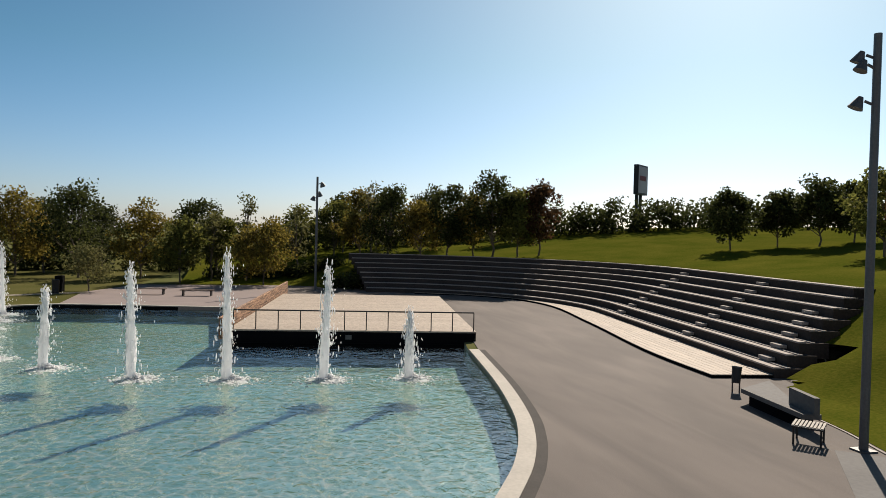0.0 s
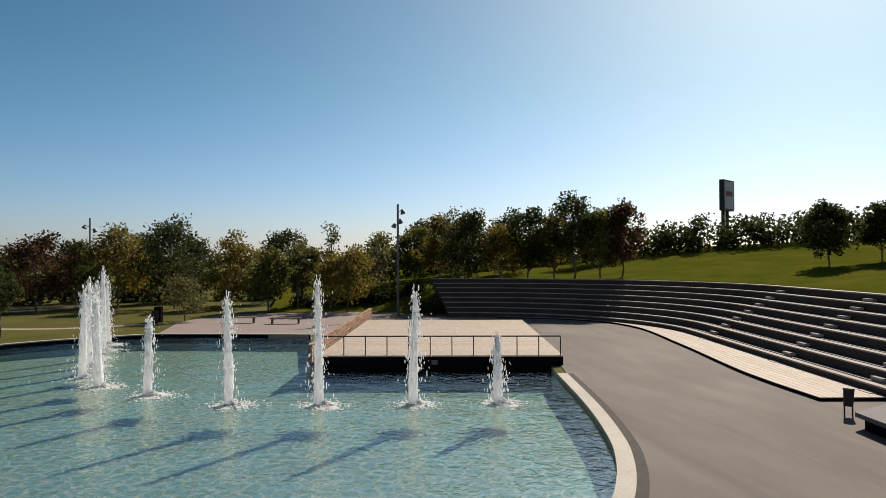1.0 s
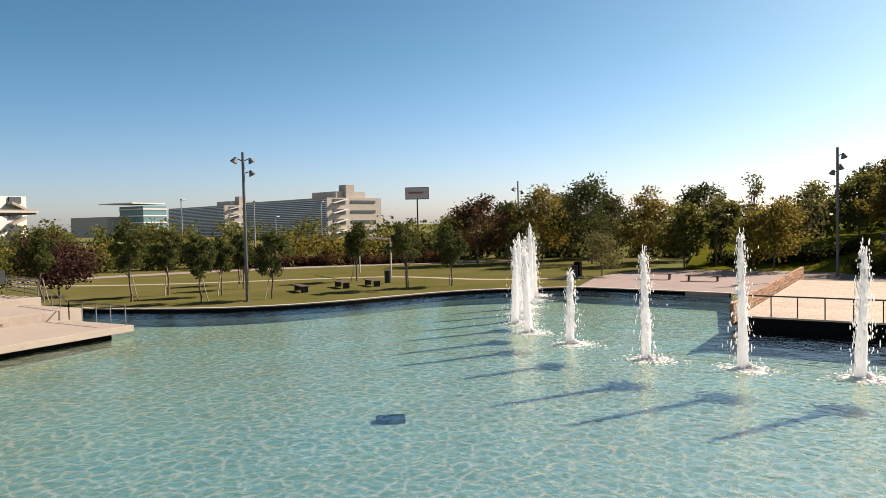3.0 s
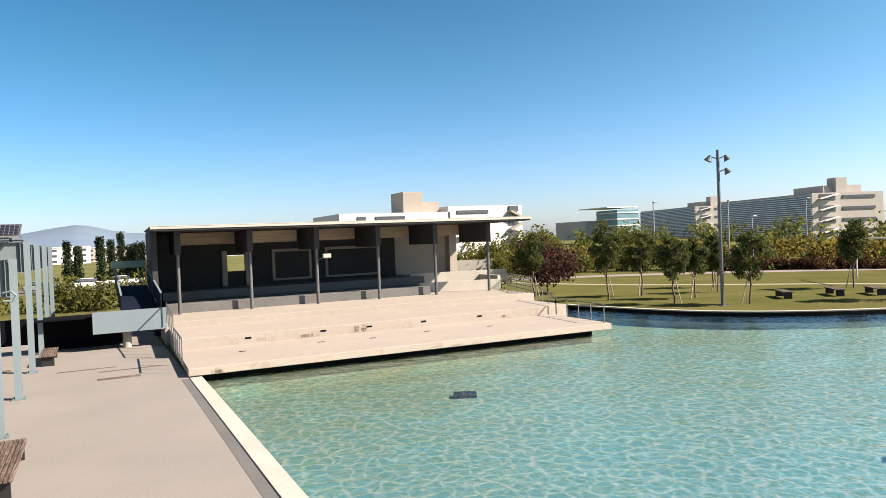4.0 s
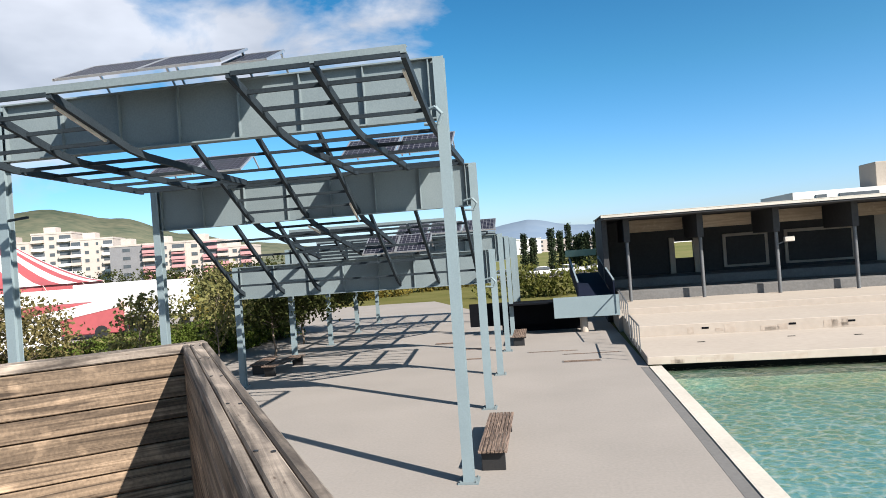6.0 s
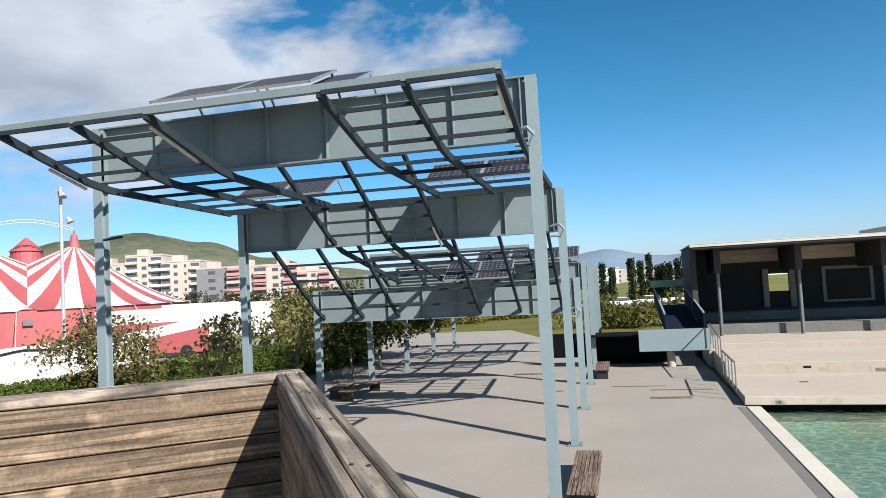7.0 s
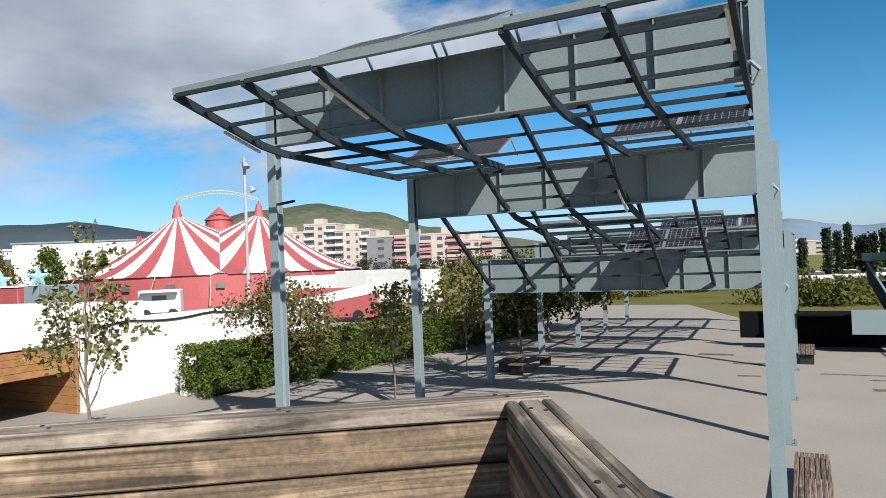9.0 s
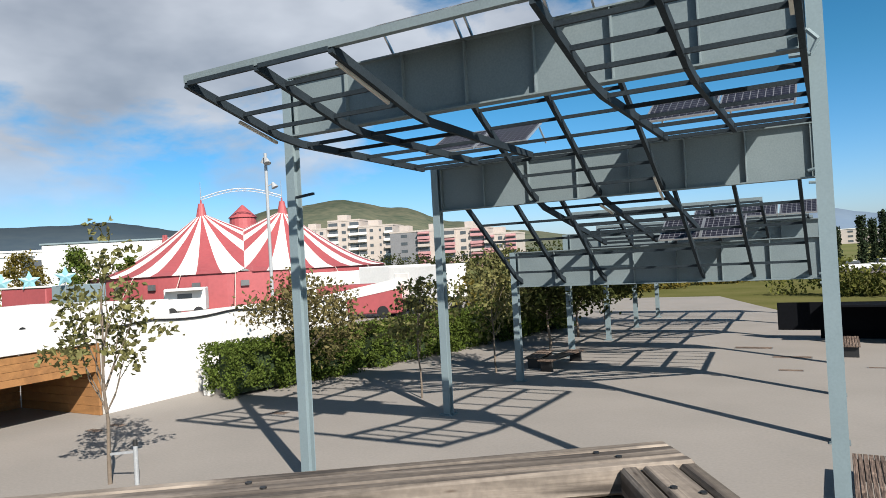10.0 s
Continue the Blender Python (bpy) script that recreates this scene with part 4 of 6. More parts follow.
part("ramp_deck", bm, M_NAVY, ramp)
for x in (2.15, 3.95):
    bm = B()
    bar(bm, (x, 36.7, 2.15), (x, 46.0, 3.2), 0.06, 0.85)
    part("ramp_side", bm, M_NAVY, ramp)
    bm = B()
    bar(bm, (x, 36.7, 2.62), (x, 46.0, 3.67), 0.09, 0.06)
    part("ramp_rail", bm, M_STEEL_COL, ramp)
bm = B()
tube(bm, (2.35, 37.2, 0), (2.35, 37.2, 0.9), 0.2, seg=16)
part("foot", bm, M_CONC, ramp, "round concrete foot")


# ---- fountains ----
m = bpy.data.materials.new("white_water")
m.use_nodes = True
nt = m.node_tree
b = nt.nodes["Principled BSDF"]
b.inputs["Base Color"].default_value, b.inputs["Roughness"].default_value = (0.97, 0.98, 0.985, 1), 0.4
tr, ms = nt.nodes.new("ShaderNodeBsdfTranslucent"), nt.nodes.new("ShaderNodeMixShader")
tr.inputs[0].default_value, ms.inputs[0].default_value = (0.98, 0.985, 0.99, 1), 0.55
nt.links.new(b.outputs[0], ms.inputs[1])
nt.links.new(tr.outputs[0], ms.inputs[2])
nt.links.new(ms.outputs[0], nt.nodes["Material Output"].inputs[0])
M_FOAM = m


def blobs(bm, pts):
    for (x, y, z), r, stretch in pts:
        bmesh.ops.create_icosphere(bm, subdivisions=1, radius=r, matrix=Matrix.Translation((x, y, z)) @ Matrix.Diagonal((1, 1, stretch, 1)))


def fountain(x, y, h, seed):
    rnd = random.Random(seed)
    t = thing("fountain_jet", "white frothing fountain jet rising from the pool", "fountain", (x, y, WATER_Z), group="row of fountain jets")
    lean = (rnd.uniform(-0.02, 0.03), rnd.uniform(-0.03, 0.03))
    bm = B()
    n, seg = 26, 10
    rings = []
    for i in range(n + 1):
        u = i / n
        r = 0.18 - 0.10 * u - 0.2 * max(0, u - 0.85)
        ring = []
        for k in range(seg):
            a = 2 * math.pi * k / seg
            rr = r * (1 + 0.38 * noise.noise(Vector((math.cos(a) * 1.7 + seed, math.sin(a) * 1.7, u * 4 * h / 4))))
            ring.append(bm.verts.new((lean[0] * h * u + rr * math.cos(a), lean[1] * h * u + rr * math.sin(a), h * u * 0.95 - 0.02)))
        rings.append(ring)
    for a, c in zip(rings, rings[1:]):
        for k in range(seg):
            bm.faces.new((a[k], a[(k + 1) % seg], c[(k + 1) % seg], c[k]))
    bm.faces.new(rings[-1])
    part("water_column", bm, M_FOAM, t, smooth=True)
    bm = B()
    pts = []
    for i in range(520):
        u = rnd.random() ** 0.8
        sp_ = 0.07 + 0.13 * (1 - u)
        pts.append(((lean[0] * h * u + rnd.gauss(0, sp_), lean[1] * h * u + rnd.gauss(0, sp_), h * u * (0.9 + 0.14 * rnd.random())), rnd.uniform(0.008, 0.02), rnd.uniform(2.0, 7.0)))
    for i in range(34):
        u = rnd.random()
        pts.append(((lean[0] * h * 0.9 + rnd.gauss(0.1, 0.16), lean[1] * h + rnd.gauss(-0.18, 0.16) - 0.25 * (1 - u), h * u * 0.92), rnd.uniform(0.008, 0.02), rnd.uniform(1, 3.4)))
    blobs(bm, pts)
    tagged(part("spray", bm, M_FOAM, t, smooth=True), kind="stuff")
    bm = B()
    pts = []
    for i in range(560):
        a, r = rnd.uniform(0, 2 * math.pi), abs(rnd.gauss(0.2, 0.45))
        pts.append(((r * math.cos(a), r * math.sin(a) - 0.15, rnd.random() ** 3 * 0.25 * math.exp(-3 * r)), rnd.uniform(0.02, 0.085), 0.22))
    blobs(bm, pts)
    tagged(part("splash", bm, M_FOAM, t, smooth=True), kind="stuff")
    bm = B()
    ring = []
    for k in range(40):
        a = 2 * math.pi * k / 40
        rr = 0.62 * (1 + 0.5 * noise.noise(Vector((math.cos(a) * 2.2, math.sin(a) * 2.2, seed))))
        ring.append(bm.verts.new((rr * math.cos(a), rr * math.sin(a) - 0.1, 0.012)))
    top = bm.verts.new((0, -0.1, 0.07))
    for k in range(40):
        bm.faces.new((ring[k], ring[(k + 1) % 40], top))
    part("foam_ring", bm, M_FOAM, t, "white foam on the water", smooth=True)


JETS = [(24.3, -6.2, 2.5), (24.5, -3.25, 4.0), (24.8, -0.05, 4.4), (25.3, 3.05, 3.8), (27.5, 6.35, 2.95), (29.6, 8.8, 3.7), (31.8, 10.2, 3.9), (35.2, 11.2, 4.2), (38.2, 11.9, 4.0), (41.3, 12.6, 4.6), (44.4, 13.4, 4.0)]
for i, (x, y, h) in enumerate(JETS):
    fountain(x, y, h, i + 3)
# drowned dark pump covers
for x, y, rz in ((17.87, 8.95, 2.08), (12.65, 21.18, -0.5)):
    bm = B()
    box(bm, (0, 0, FLOOR_Z + 0.07), (0.85, 0.5, 0.14), bevel=0.03)
    for k in range(5):
        box(bm, (0, -0.16 + 0.08 * k, FLOOR_Z + 0.15), (0.76, 0.04, 0.03))
    o = solid("pump_cover", bm, M_DARK, "dark pump cover standing under the water", "pump cover", group="pump covers")
    o.matrix_world = Matrix.Translation((x, y, 0)) @ Matrix.Rotation(rz, 4, "Z")


# ---- lamp posts ----
def lamp_post(x, y, h, heads, label="tall grey lamp post with bell-shaped floodlights", metal=M_POLE):
    t = thing("lamp_post", label, "lamp post", (x, y, 0), group="lamp posts")
    bm = B()
    tube(bm, (0, 0, 0), (0, 0, h), 0.105, 0.09, 14)
    part("pole", bm, metal, t, smooth=False)
    bm = B()
    box(bm, (0, 0, 0.02), (0.42, 0.42, 0.04))
    part("base_plate", bm, metal, t)
    for z, a, s in heads:
        d = Vector((math.cos(a), math.sin(a), 0))
        p = Vector((0, 0, z))
        bm = B()
        tube(bm, p, p + d * 0.32 * s + Vector((0, 0, 0.12)), 0.035, seg=7)
        arm = part("arm", bm, metal, t)
        q = p + d * 0.42 * s + Vector((0, 0, 0.1))
        bm = B()
        tube(bm, q + Vector((0, 0, 0.12)), q + d * 0.16 * s - Vector((0, 0, 0.20 * s)), 0.08 * s, 0.24 * s, 14)
        part("lamp_head", bm, metal, arm, "grey bell-shaped lamp head")
    return t


lamp_post(14.02, -15.26, 9.9, [(9.3, 0.75, 0.72), (9.05, 1.3, 0.68), (8.2, 1.05, 0.75)])
lamp_post(60.2, -4.95, 9.65, [(9.0, -0.9, 1.1), (8.2, -0.4, 1.1), (7.8, 0.6, 1.0)])
lamp_post(35.0, 29.4, 9.45, [(8.9, 2.5, 1.0), (8.9, -0.6, 1.0), (8.1, -0.8, 1.0)])
lamp_post(89.8, 30.7, 10.1, [(9.0, 2.5, 1.3), (8.6, -0.6, 1.3)])


# ---- trees ----
M_ALU_GREY = mat("pale_grey_metal", (0.33, 0.34, 0.35), (0.26, 0.27, 0.28), 0.5, grain=20, bump=0.02)
M_BARK = mat("bark", (0.16, 0.125, 0.095), (0.10, 0.08, 0.06), 0.9, grain=14, blotch=2, bump=0.5)
M_LEAF_DARK = leafy("dark_leaves", (0.032, 0.046, 0.015), (0.075, 0.08, 0.024), 0.5)
M_LEAF_MID = leafy("green_leaves", (0.085, 0.11, 0.026), (0.18, 0.165, 0.045), 0.55)
M_LEAF_HEDGE = leafy("hedge_leaves", (0.055, 0.085, 0.014), (0.095, 0.125, 0.026), 0.25)
M_LEAF_GOLD = leafy("turning_leaves", (0.25, 0.18, 0.036), (0.105, 0.10, 0.026), 0.55)
M_LEAF_RED = leafy("plum_leaves", (0.085, 0.03, 0.03), (0.05, 0.03, 0.025))
M_LEAF_RUST = leafy("rusty_leaves", (0.11, 0.05, 0.022), (0.06, 0.042, 0.02))
M_LEAF_OLIVE = leafy("olive_leaves", (0.13, 0.14, 0.05), (0.19, 0.17, 0.07), 0.4)
M_LEAF_BROWN = leafy("brown_green_leaves", (0.10, 0.10, 0.036), (0.19, 0.145, 0.066), 0.4)
M_LEAF_LAWN = leafy("young_tree_leaves", (0.055, 0.075, 0.024), (0.125, 0.13, 0.042), 0.4)
M_CYPRESS = leafy("cypress_leaves", (0.018, 0.03, 0.014), (0.03, 0.042, 0.02), 0.15)


def leaf_mesh(name, centres, per, spread, size, material, seed, flat=0.8):
    """A crown: leaves in loose clumps, each leaf a small folded quad."""
    r = np.random.RandomState(seed)
    c = np.repeat(np.array(centres), per, axis=0)
    p = c + r.normal(0, 1, c.shape).clip(-1.7, 1.7) * np.array((spread, spread, spread * flat))
    n = len(p)
    u = r.normal(0, 1, (n, 3))
    u /= np.linalg.norm(u, axis=1)[:, None]
    v = np.cross(u, r.normal(0, 1, (n, 3)))
    v /= np.linalg.norm(v, axis=1)[:, None] + 1e-9
    s = (size * r.uniform(0.55, 1.35, n))[:, None]
    fold = np.cross(u, v) * s * 0.25
    quad = np.stack([p - u * s * 0.7, p - v * s * 0.45 + fold, p + u * s * 0.7, p + v * s * 0.45 + fold], 1).reshape(-1, 3)
    me = bpy.data.meshes.new(name)
    me.from_pydata(quad.tolist(), [], np.arange(4 * n).reshape(-1, 4).tolist())
    me.materials.append(material)
    return me


def limb(bm, a, b, r0, r1, rnd, n=4, wob=0.12):
    a, b = Vector(a), Vector(b)
    prev, pr = a, r0
    for i in range(1, n + 1):
        u = i / n
        q = a.lerp(b, u) + Vector((rnd.gauss(0, wob), rnd.gauss(0, wob), 0)) * (b - a).length * 0.25 * (u < 1)
        r = r0 + (r1 - r0) * u
        tube(bm, prev, q, pr, r, 7, False)
        prev, pr = q, r


def tree(name, label, x, y, z, h, w, trunk, material, seed, clumps=26, per=75, leaf=0.2, group="", sparse=1.0, lean=0.0, stem=1.0):
    rnd = random.Random(seed)
    t = thing(name, label, "tree", (x, y, z), rnd.uniform(0, 6.28), group)
    bm = B()
    limb(bm, (0, 0, -0.15), (lean, 0, h * 0.8), (0.02 + 0.012 * h) * stem, 0.02 * stem, rnd, 6, 0.06 * stem)
    cents = []
    for i in range(clumps):
        u = rnd.random()
        zz = trunk + (h - trunk) * (0.08 + 0.88 * u)
        rad = w / 2 * math.sin(math.pi * min(1.0, 0.20 + 0.74 * u)) ** 0.8 * rnd.uniform(0.72, 1.22)
        zz += rnd.gauss(0, 0.05) * h
        a, q = rnd.uniform(0, 2 * math.pi), math.sqrt(rnd.uniform(0.12, 1.0))
        cents.append((lean * u + rad * q * math.cos(a), rad * q * math.sin(a), zz))
    for c in cents[::3]:
        limb(bm, (lean * 0.3, 0, max(trunk * 0.75, c[2] - 0.32 * h)), c, 0.0072 * h * stem ** 1.5, 0.012 * stem, rnd, 3)
    part("trunk", bm, M_BARK, t, smooth=True)
    cr = new("crown", leaf_mesh("crown", cents, per, w * 0.115 * sparse, leaf, material, seed))
    cr.parent = t
    return t


def ray_place(px, dist, yaw):
    """A place at a distance along a bearing (degrees right of +x when negative)."""
    a = radians(yaw - math.degrees(math.atan((px - 784) / 1230.7)))
    return 0.42 + dist * math.cos(a), -1.38 + dist * math.sin(a)


HILL_TREES = [  # bearing, distance, height, width, leaf
    (-15.8, 80, 76, 8.6, 7.4, M_LEAF_DARK), (-15.8, 195, 74, 7.0, 5.6, M_LEAF_GOLD), (-15.8, 268, 68, 5.6, 4.6, M_LEAF_MID), (-15.8, 335, 72, 6.6, 3.4, M_LEAF_MID),
    (-15.8, 300, 82, 6.5, 6.0, M_LEAF_DARK), (-15.8, 420, 66, 5.6, 5.6, M_LEAF_GOLD), (-15.8, 480, 76, 6.0, 4.6, M_LEAF_MID), (-15.8, 545, 80, 6.0, 5.0, M_LEAF_MID), (-15.8, 590, 74, 7.2, 4.4, M_LEAF_GOLD),
    (-15.8, 645, 69, 7.3, 5.2, M_LEAF_DARK), (-15.8, 700, 68, 6.0, 4.8, M_LEAF_GOLD), (-15.8, 748, 67, 7.2, 5.0, M_LEAF_DARK), (-15.8, 795, 68, 6.0, 5.0, M_LEAF_GOLD), (-15.8, 826, 66, 8.0, 5.0, M_LEAF_DARK), (-15.8, 872, 66, 6.4, 4.6, M_LEAF_MID), (-15.8, 908, 66, 6.6, 4.0, M_LEAF_RUST), (-15.8, 720, 82, 6.5, 6.0, M_LEAF_DARK), (-15.8, 860, 84, 6.0, 6.0, M_LEAF_DARK), (-15.8, 560, 84, 6.5, 6.0, M_LEAF_DARK), (-15.8, 620, 86, 6.5, 6.0, M_LEAF_DARK),
    (-15.8, 1242, 64, 4.9, 4.0, M_LEAF_DARK), (-15.8, 1322, 65, 4.6, 3.6, M_LEAF_DARK), (-15.8, 1392, 64, 5.2, 4.4, M_LEAF_DARK), (-15.8, 1452, 66, 4.8, 4.2, M_LEAF_DARK), (-15.8, 1505, 52, 5.4, 4.2, M_LEAF_MID),
]
for i, (yaw, px, dist, h, w, lm) in enumerate(HILL_TREES):
    x, y = ray_place(px, dist, yaw)
    z = max(0.0, hill_height(x, y)) if 12 < x < 137 and -105 < y < 7 else 0.0
    tone = {M_LEAF_DARK: "dark green", M_LEAF_GOLD: "yellowing", M_LEAF_MID: "olive green", M_LEAF_RUST: "rust-tinged"}[lm]
    tree("tree", tone + " broadleaf tree on the grass bank", x, y, z - 0.05, h, w, h * 0.24, lm, 50 + i, 56, 64, 0.22, "bank trees", 0.72)
for i, (px, dist, h, w, lm) in enumerate([(700, 78, 7.4, 6.6, M_LEAF_RUST), (755, 86, 6.5, 6.0, M_LEAF_DARK), (812, 80, 7.8, 6.4, M_LEAF_GOLD), (850, 84, 8.0, 6.0, M_LEAF_DARK), (930, 88, 7.0, 6.0, M_LEAF_DARK), (660, 95, 6.0, 6.0, M_LEAF_MID)]):
    x, y = ray_place(px, dist, 19.2)
    tree("tree", "dense broadleaf tree turning brown beyond the lawn", x, y, -0.05, h, w, h * 0.2, lm, 90 + i, 58, 80, 0.22, "park trees", 0.72)
LAWN_TREES = [(32.8, 37.3, 4.9, 3.4), (36.8, 38.3, 4.6, 3.0), (34.1, 32.4, 4.1, 2.9), (37.6, 34.0, 4.0, 2.6), (36.9, 29.0, 4.3, 3.4), (50.2, 31.0, 4.8, 3.0), (45.3, 23.5, 4.8, 3.6), (47.9, 21.1, 4.2, 3.2), (42.0, 36.0, 3.6, 2.2), (45.5, 39.5, 4.2, 2.6), (30.5, 43.0, 4.6, 3.0)]
for i, (x, y, h, w) in enumerate(LAWN_TREES):
    t = tree("tree", "young round-crowned tree with a staked trunk on the lawn", x, y, -0.05, h, w * 0.68, h * 0.44, M_LEAF_LAWN, 120 + i, 42, 95, 0.12, "young lawn trees", 0.7, lean=0.12)
    bm = B()
    tube(bm, (-0.5, 0.1, 0), (-0.12, 0.03, h * 0.36), 0.04, 0.035, 6)
    part("stake", bm, M_PANEL, t, "pale timber stake")
tree("tree", "spreading dark plum-red tree at the end of the stage", 33.5, 45.5, 0, 4.2, 4.6, 1.3, M_LEAF_RED, 170, 40, 80, 0.18, "park trees")
tree("tree", "bushy yellow-green tree behind the stage ramp", 29.5, 47.5, 0, 4.0, 3.2, 0.6, M_LEAF_MID, 171, 34, 80, 0.16, "park trees")
# near tree at the edge of the seating
tree("tree", "tall loose tree with rusty lower leaves beside the lamp post", 19.5, -25.5, 1.2, 7.2, 5.4, 0.6, M_LEAF_RUST, 160, 50, 90, 0.16, "bank trees")
tree("tree", "tall loose green tree behind the lamp post", 22.5, -30.5, 2.2, 6.6, 5.0, 1.0, M_LEAF_MID, 161, 46, 90, 0.17, "bank trees")


def bush_line(name, label, pts, h, w, material, seed, per=60, leaf=0.3, kind="stuff"):
    """A belt of shrubs or far woods as one thing."""
    rnd = random.Random(seed)
    cents = []
    for a, b_ in zip(pts, pts[1:]):
        n = max(2, int((Vector(b_[:2]) - Vector(a[:2])).length / (w * 0.42)))
        for i in range(n):
            u = (i + rnd.random()) / n
            x, y = a[0] + (b_[0] - a[0]) * u, a[1] + (b_[1] - a[1]) * u
            hh = h * rnd.uniform(0.55, 1.0)
            base = max(0.0, hill_height(x, y)) if 12 < x < 137 and -105 < y < 7 else 0.0
            for k in range(3):
                cents.append((x + rnd.gauss(0, w * 0.35), y + rnd.gauss(0, w * 0.35), base + hh * (0.18 + 0.3 * k)))
    me = leaf_mesh(name, cents, per, w * 0.22, leaf, material, seed)
    return tagged(new(name, me), label, "shrubs", "", kind)


def at_px(px, dist, yaw):
    return ray_place(px, dist, yaw)


tree("olive_tree", "grey-green olive tree behind the pool", 58.5, 12.3, -0.05, 3.3, 3.6, 1.1, M_LEAF_OLIVE, 180, 30, 90, 0.13, "park trees")
for i, (px, dist, h, w) in enumerate(((388, 70, 8.2, 2.6), (478, 72, 7.2, 2.6), (612, 70, 7.6, 2.8), (640, 74, 8.0, 2.8), (325, 70, 6.6, 2.6))):
    x, y = ray_place(px, dist, -15.8)
    tree("tree", "slender thin-leaved tree on the bank", x, y, max(0.0, hill_height(x, y)) - 0.05, h, w, h * 0.3, M_LEAF_OLIVE, 181 + i, 26, 22, 0.2, "bank trees", 1.1)
bush_line("shrub_belt", "low dark shrubs on the slope beside the lamp post", [ray_place(p, d, -15.8) for p, d in ((540, 63), (575, 62), (605, 66), (625, 70))], 1.1, 1.5, M_LEAF_DARK, 11, 70, 0.2)
box_ = B()
box(box_, (58.2, 14.2, 0.6), (0.8, 0.5, 1.2), bevel=0.03)
solid("control_box", box_, M_DARK, "dark metal control box on the lawn behind the pool", "control box")
bush_line("hedge_row", "row of dark clipped trees along the crest of the bank", [at_px(p, 88, -15.8) for p in (930, 990, 1060)], 5.0, 2.6, M_LEAF_DARK, 5, 70, 0.28)
bush_line("hedge_row", "row of dark clipped trees along the crest of the bank", [at_px(p, 88, -15.8) for p in (1080, 1150, 1215)], 4.4, 2.6, M_LEAF_DARK, 6, 70, 0.28)
bush_line("shrub_belt", "dark shrubs under the trees behind the seating", [at_px(p, 90, -15.8) for p in (-500, -200, 100, 400, 700, 950, 1250, 1560)], 3.6, 3.2, M_LEAF_DARK, 7, 60, 0.4)
bush_line("shrub_belt", "low dark shrubs on the slope", [at_px(p, 72, -15.8) for p in (330, 450, 560)], 1.0, 1.6, M_LEAF_DARK, 8, 60, 0.25)
bush_line("woods", "scrubby trees and bushes beyond the lawn", [at_px(p, 120, 19.2) for p in (-500, -250, 0, 200, 400, 560, 700, 900)], 6.5, 5.0, M_LEAF_MID, 9, 60, 0.5)
bush_line("woods", "scrubby trees and bushes beyond the lawn", [at_px(p, 105, 19.2) for p in (-400, -150, 100, 300, 500, 650)], 3.0, 4.0, M_LEAF_GOLD, 10, 60, 0.42)
bush_line("shrub_belt", "dark green shrubs along the road beyond the lawn", [at_px(p, 88, 19.2) for p in (-420, -200, 0, 120, 250)], 3.4, 2.6, M_LEAF_MID, 12, 80, 0.3)
bush_line("shrub_belt", "reddish brown shrubs along the road beyond the lawn", [at_px(p, 84, 19.2) for p in (180, 300, 430, 560, 640)], 1.3, 1.6, M_LEAF_RUST, 13, 70, 0.25)
for px, dist, h in ((100, 96, 4.9), (-120, 96, 5.0)):
    x, y = at_px(px, dist, 19.2)
    tree("tree", "broad low green tree in front of the offices", x, y, -0.05, h, 7.0, h * 0.25, M_LEAF_MID, 400 + px, 60, 80, 0.22, "park trees", 0.8)
for px, dist, h in ((152, 100, 8.6), (292, 98, 8.2), (332, 92, 6.0), (418, 104, 8.2)):
    x, y = at_px(px, dist, 19.2)
    t = thing("street_lamp", "slim pale street lamp beyond the lawn", "street lamp", (x, y, 0), group="street lamps")
    bm = B()
    tube(bm, (0, 0, 0), (0, 0, h), 0.10, 0.07, 8)
    part("pole", bm, M_ALU_GREY, t)
    bm = B()
    box(bm, (0.35, 0, h), (1.3, 0.3, 0.14), rz=0.4, bevel=0.03)
    part("lamp_head", bm, M_ALU_GREY, t)
bm = B()
line = spline([at_px(p, d, 19.2) for p, d in ((-300, 78), (0, 80), (300, 82), (560, 84), (760, 86))], 5)
strip(bm, line, offset_line(line, 3.2), -0.1, 0.01)
solid("road", bm, M_TERRACE, "pale reddish path beyond the lawn", "path", "structure")

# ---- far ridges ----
# distance haze is mixed into these base colours, bluest for the farthest line
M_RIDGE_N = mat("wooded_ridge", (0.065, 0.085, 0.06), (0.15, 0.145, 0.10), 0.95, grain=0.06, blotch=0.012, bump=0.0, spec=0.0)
M_RIDGE_F = mat("haze_blue_ridge", (0.13, 0.18, 0.25), (0.16, 0.21, 0.27), 0.95, grain=0.01, blotch=0.003, bump=0.0, spec=0.0)
M_RIDGE_D = mat("haze_dark_ridge", (0.045, 0.065, 0.085), (0.06, 0.08, 0.095), 0.95, grain=0.02, blotch=0.004, bump=0.0, spec=0.0)


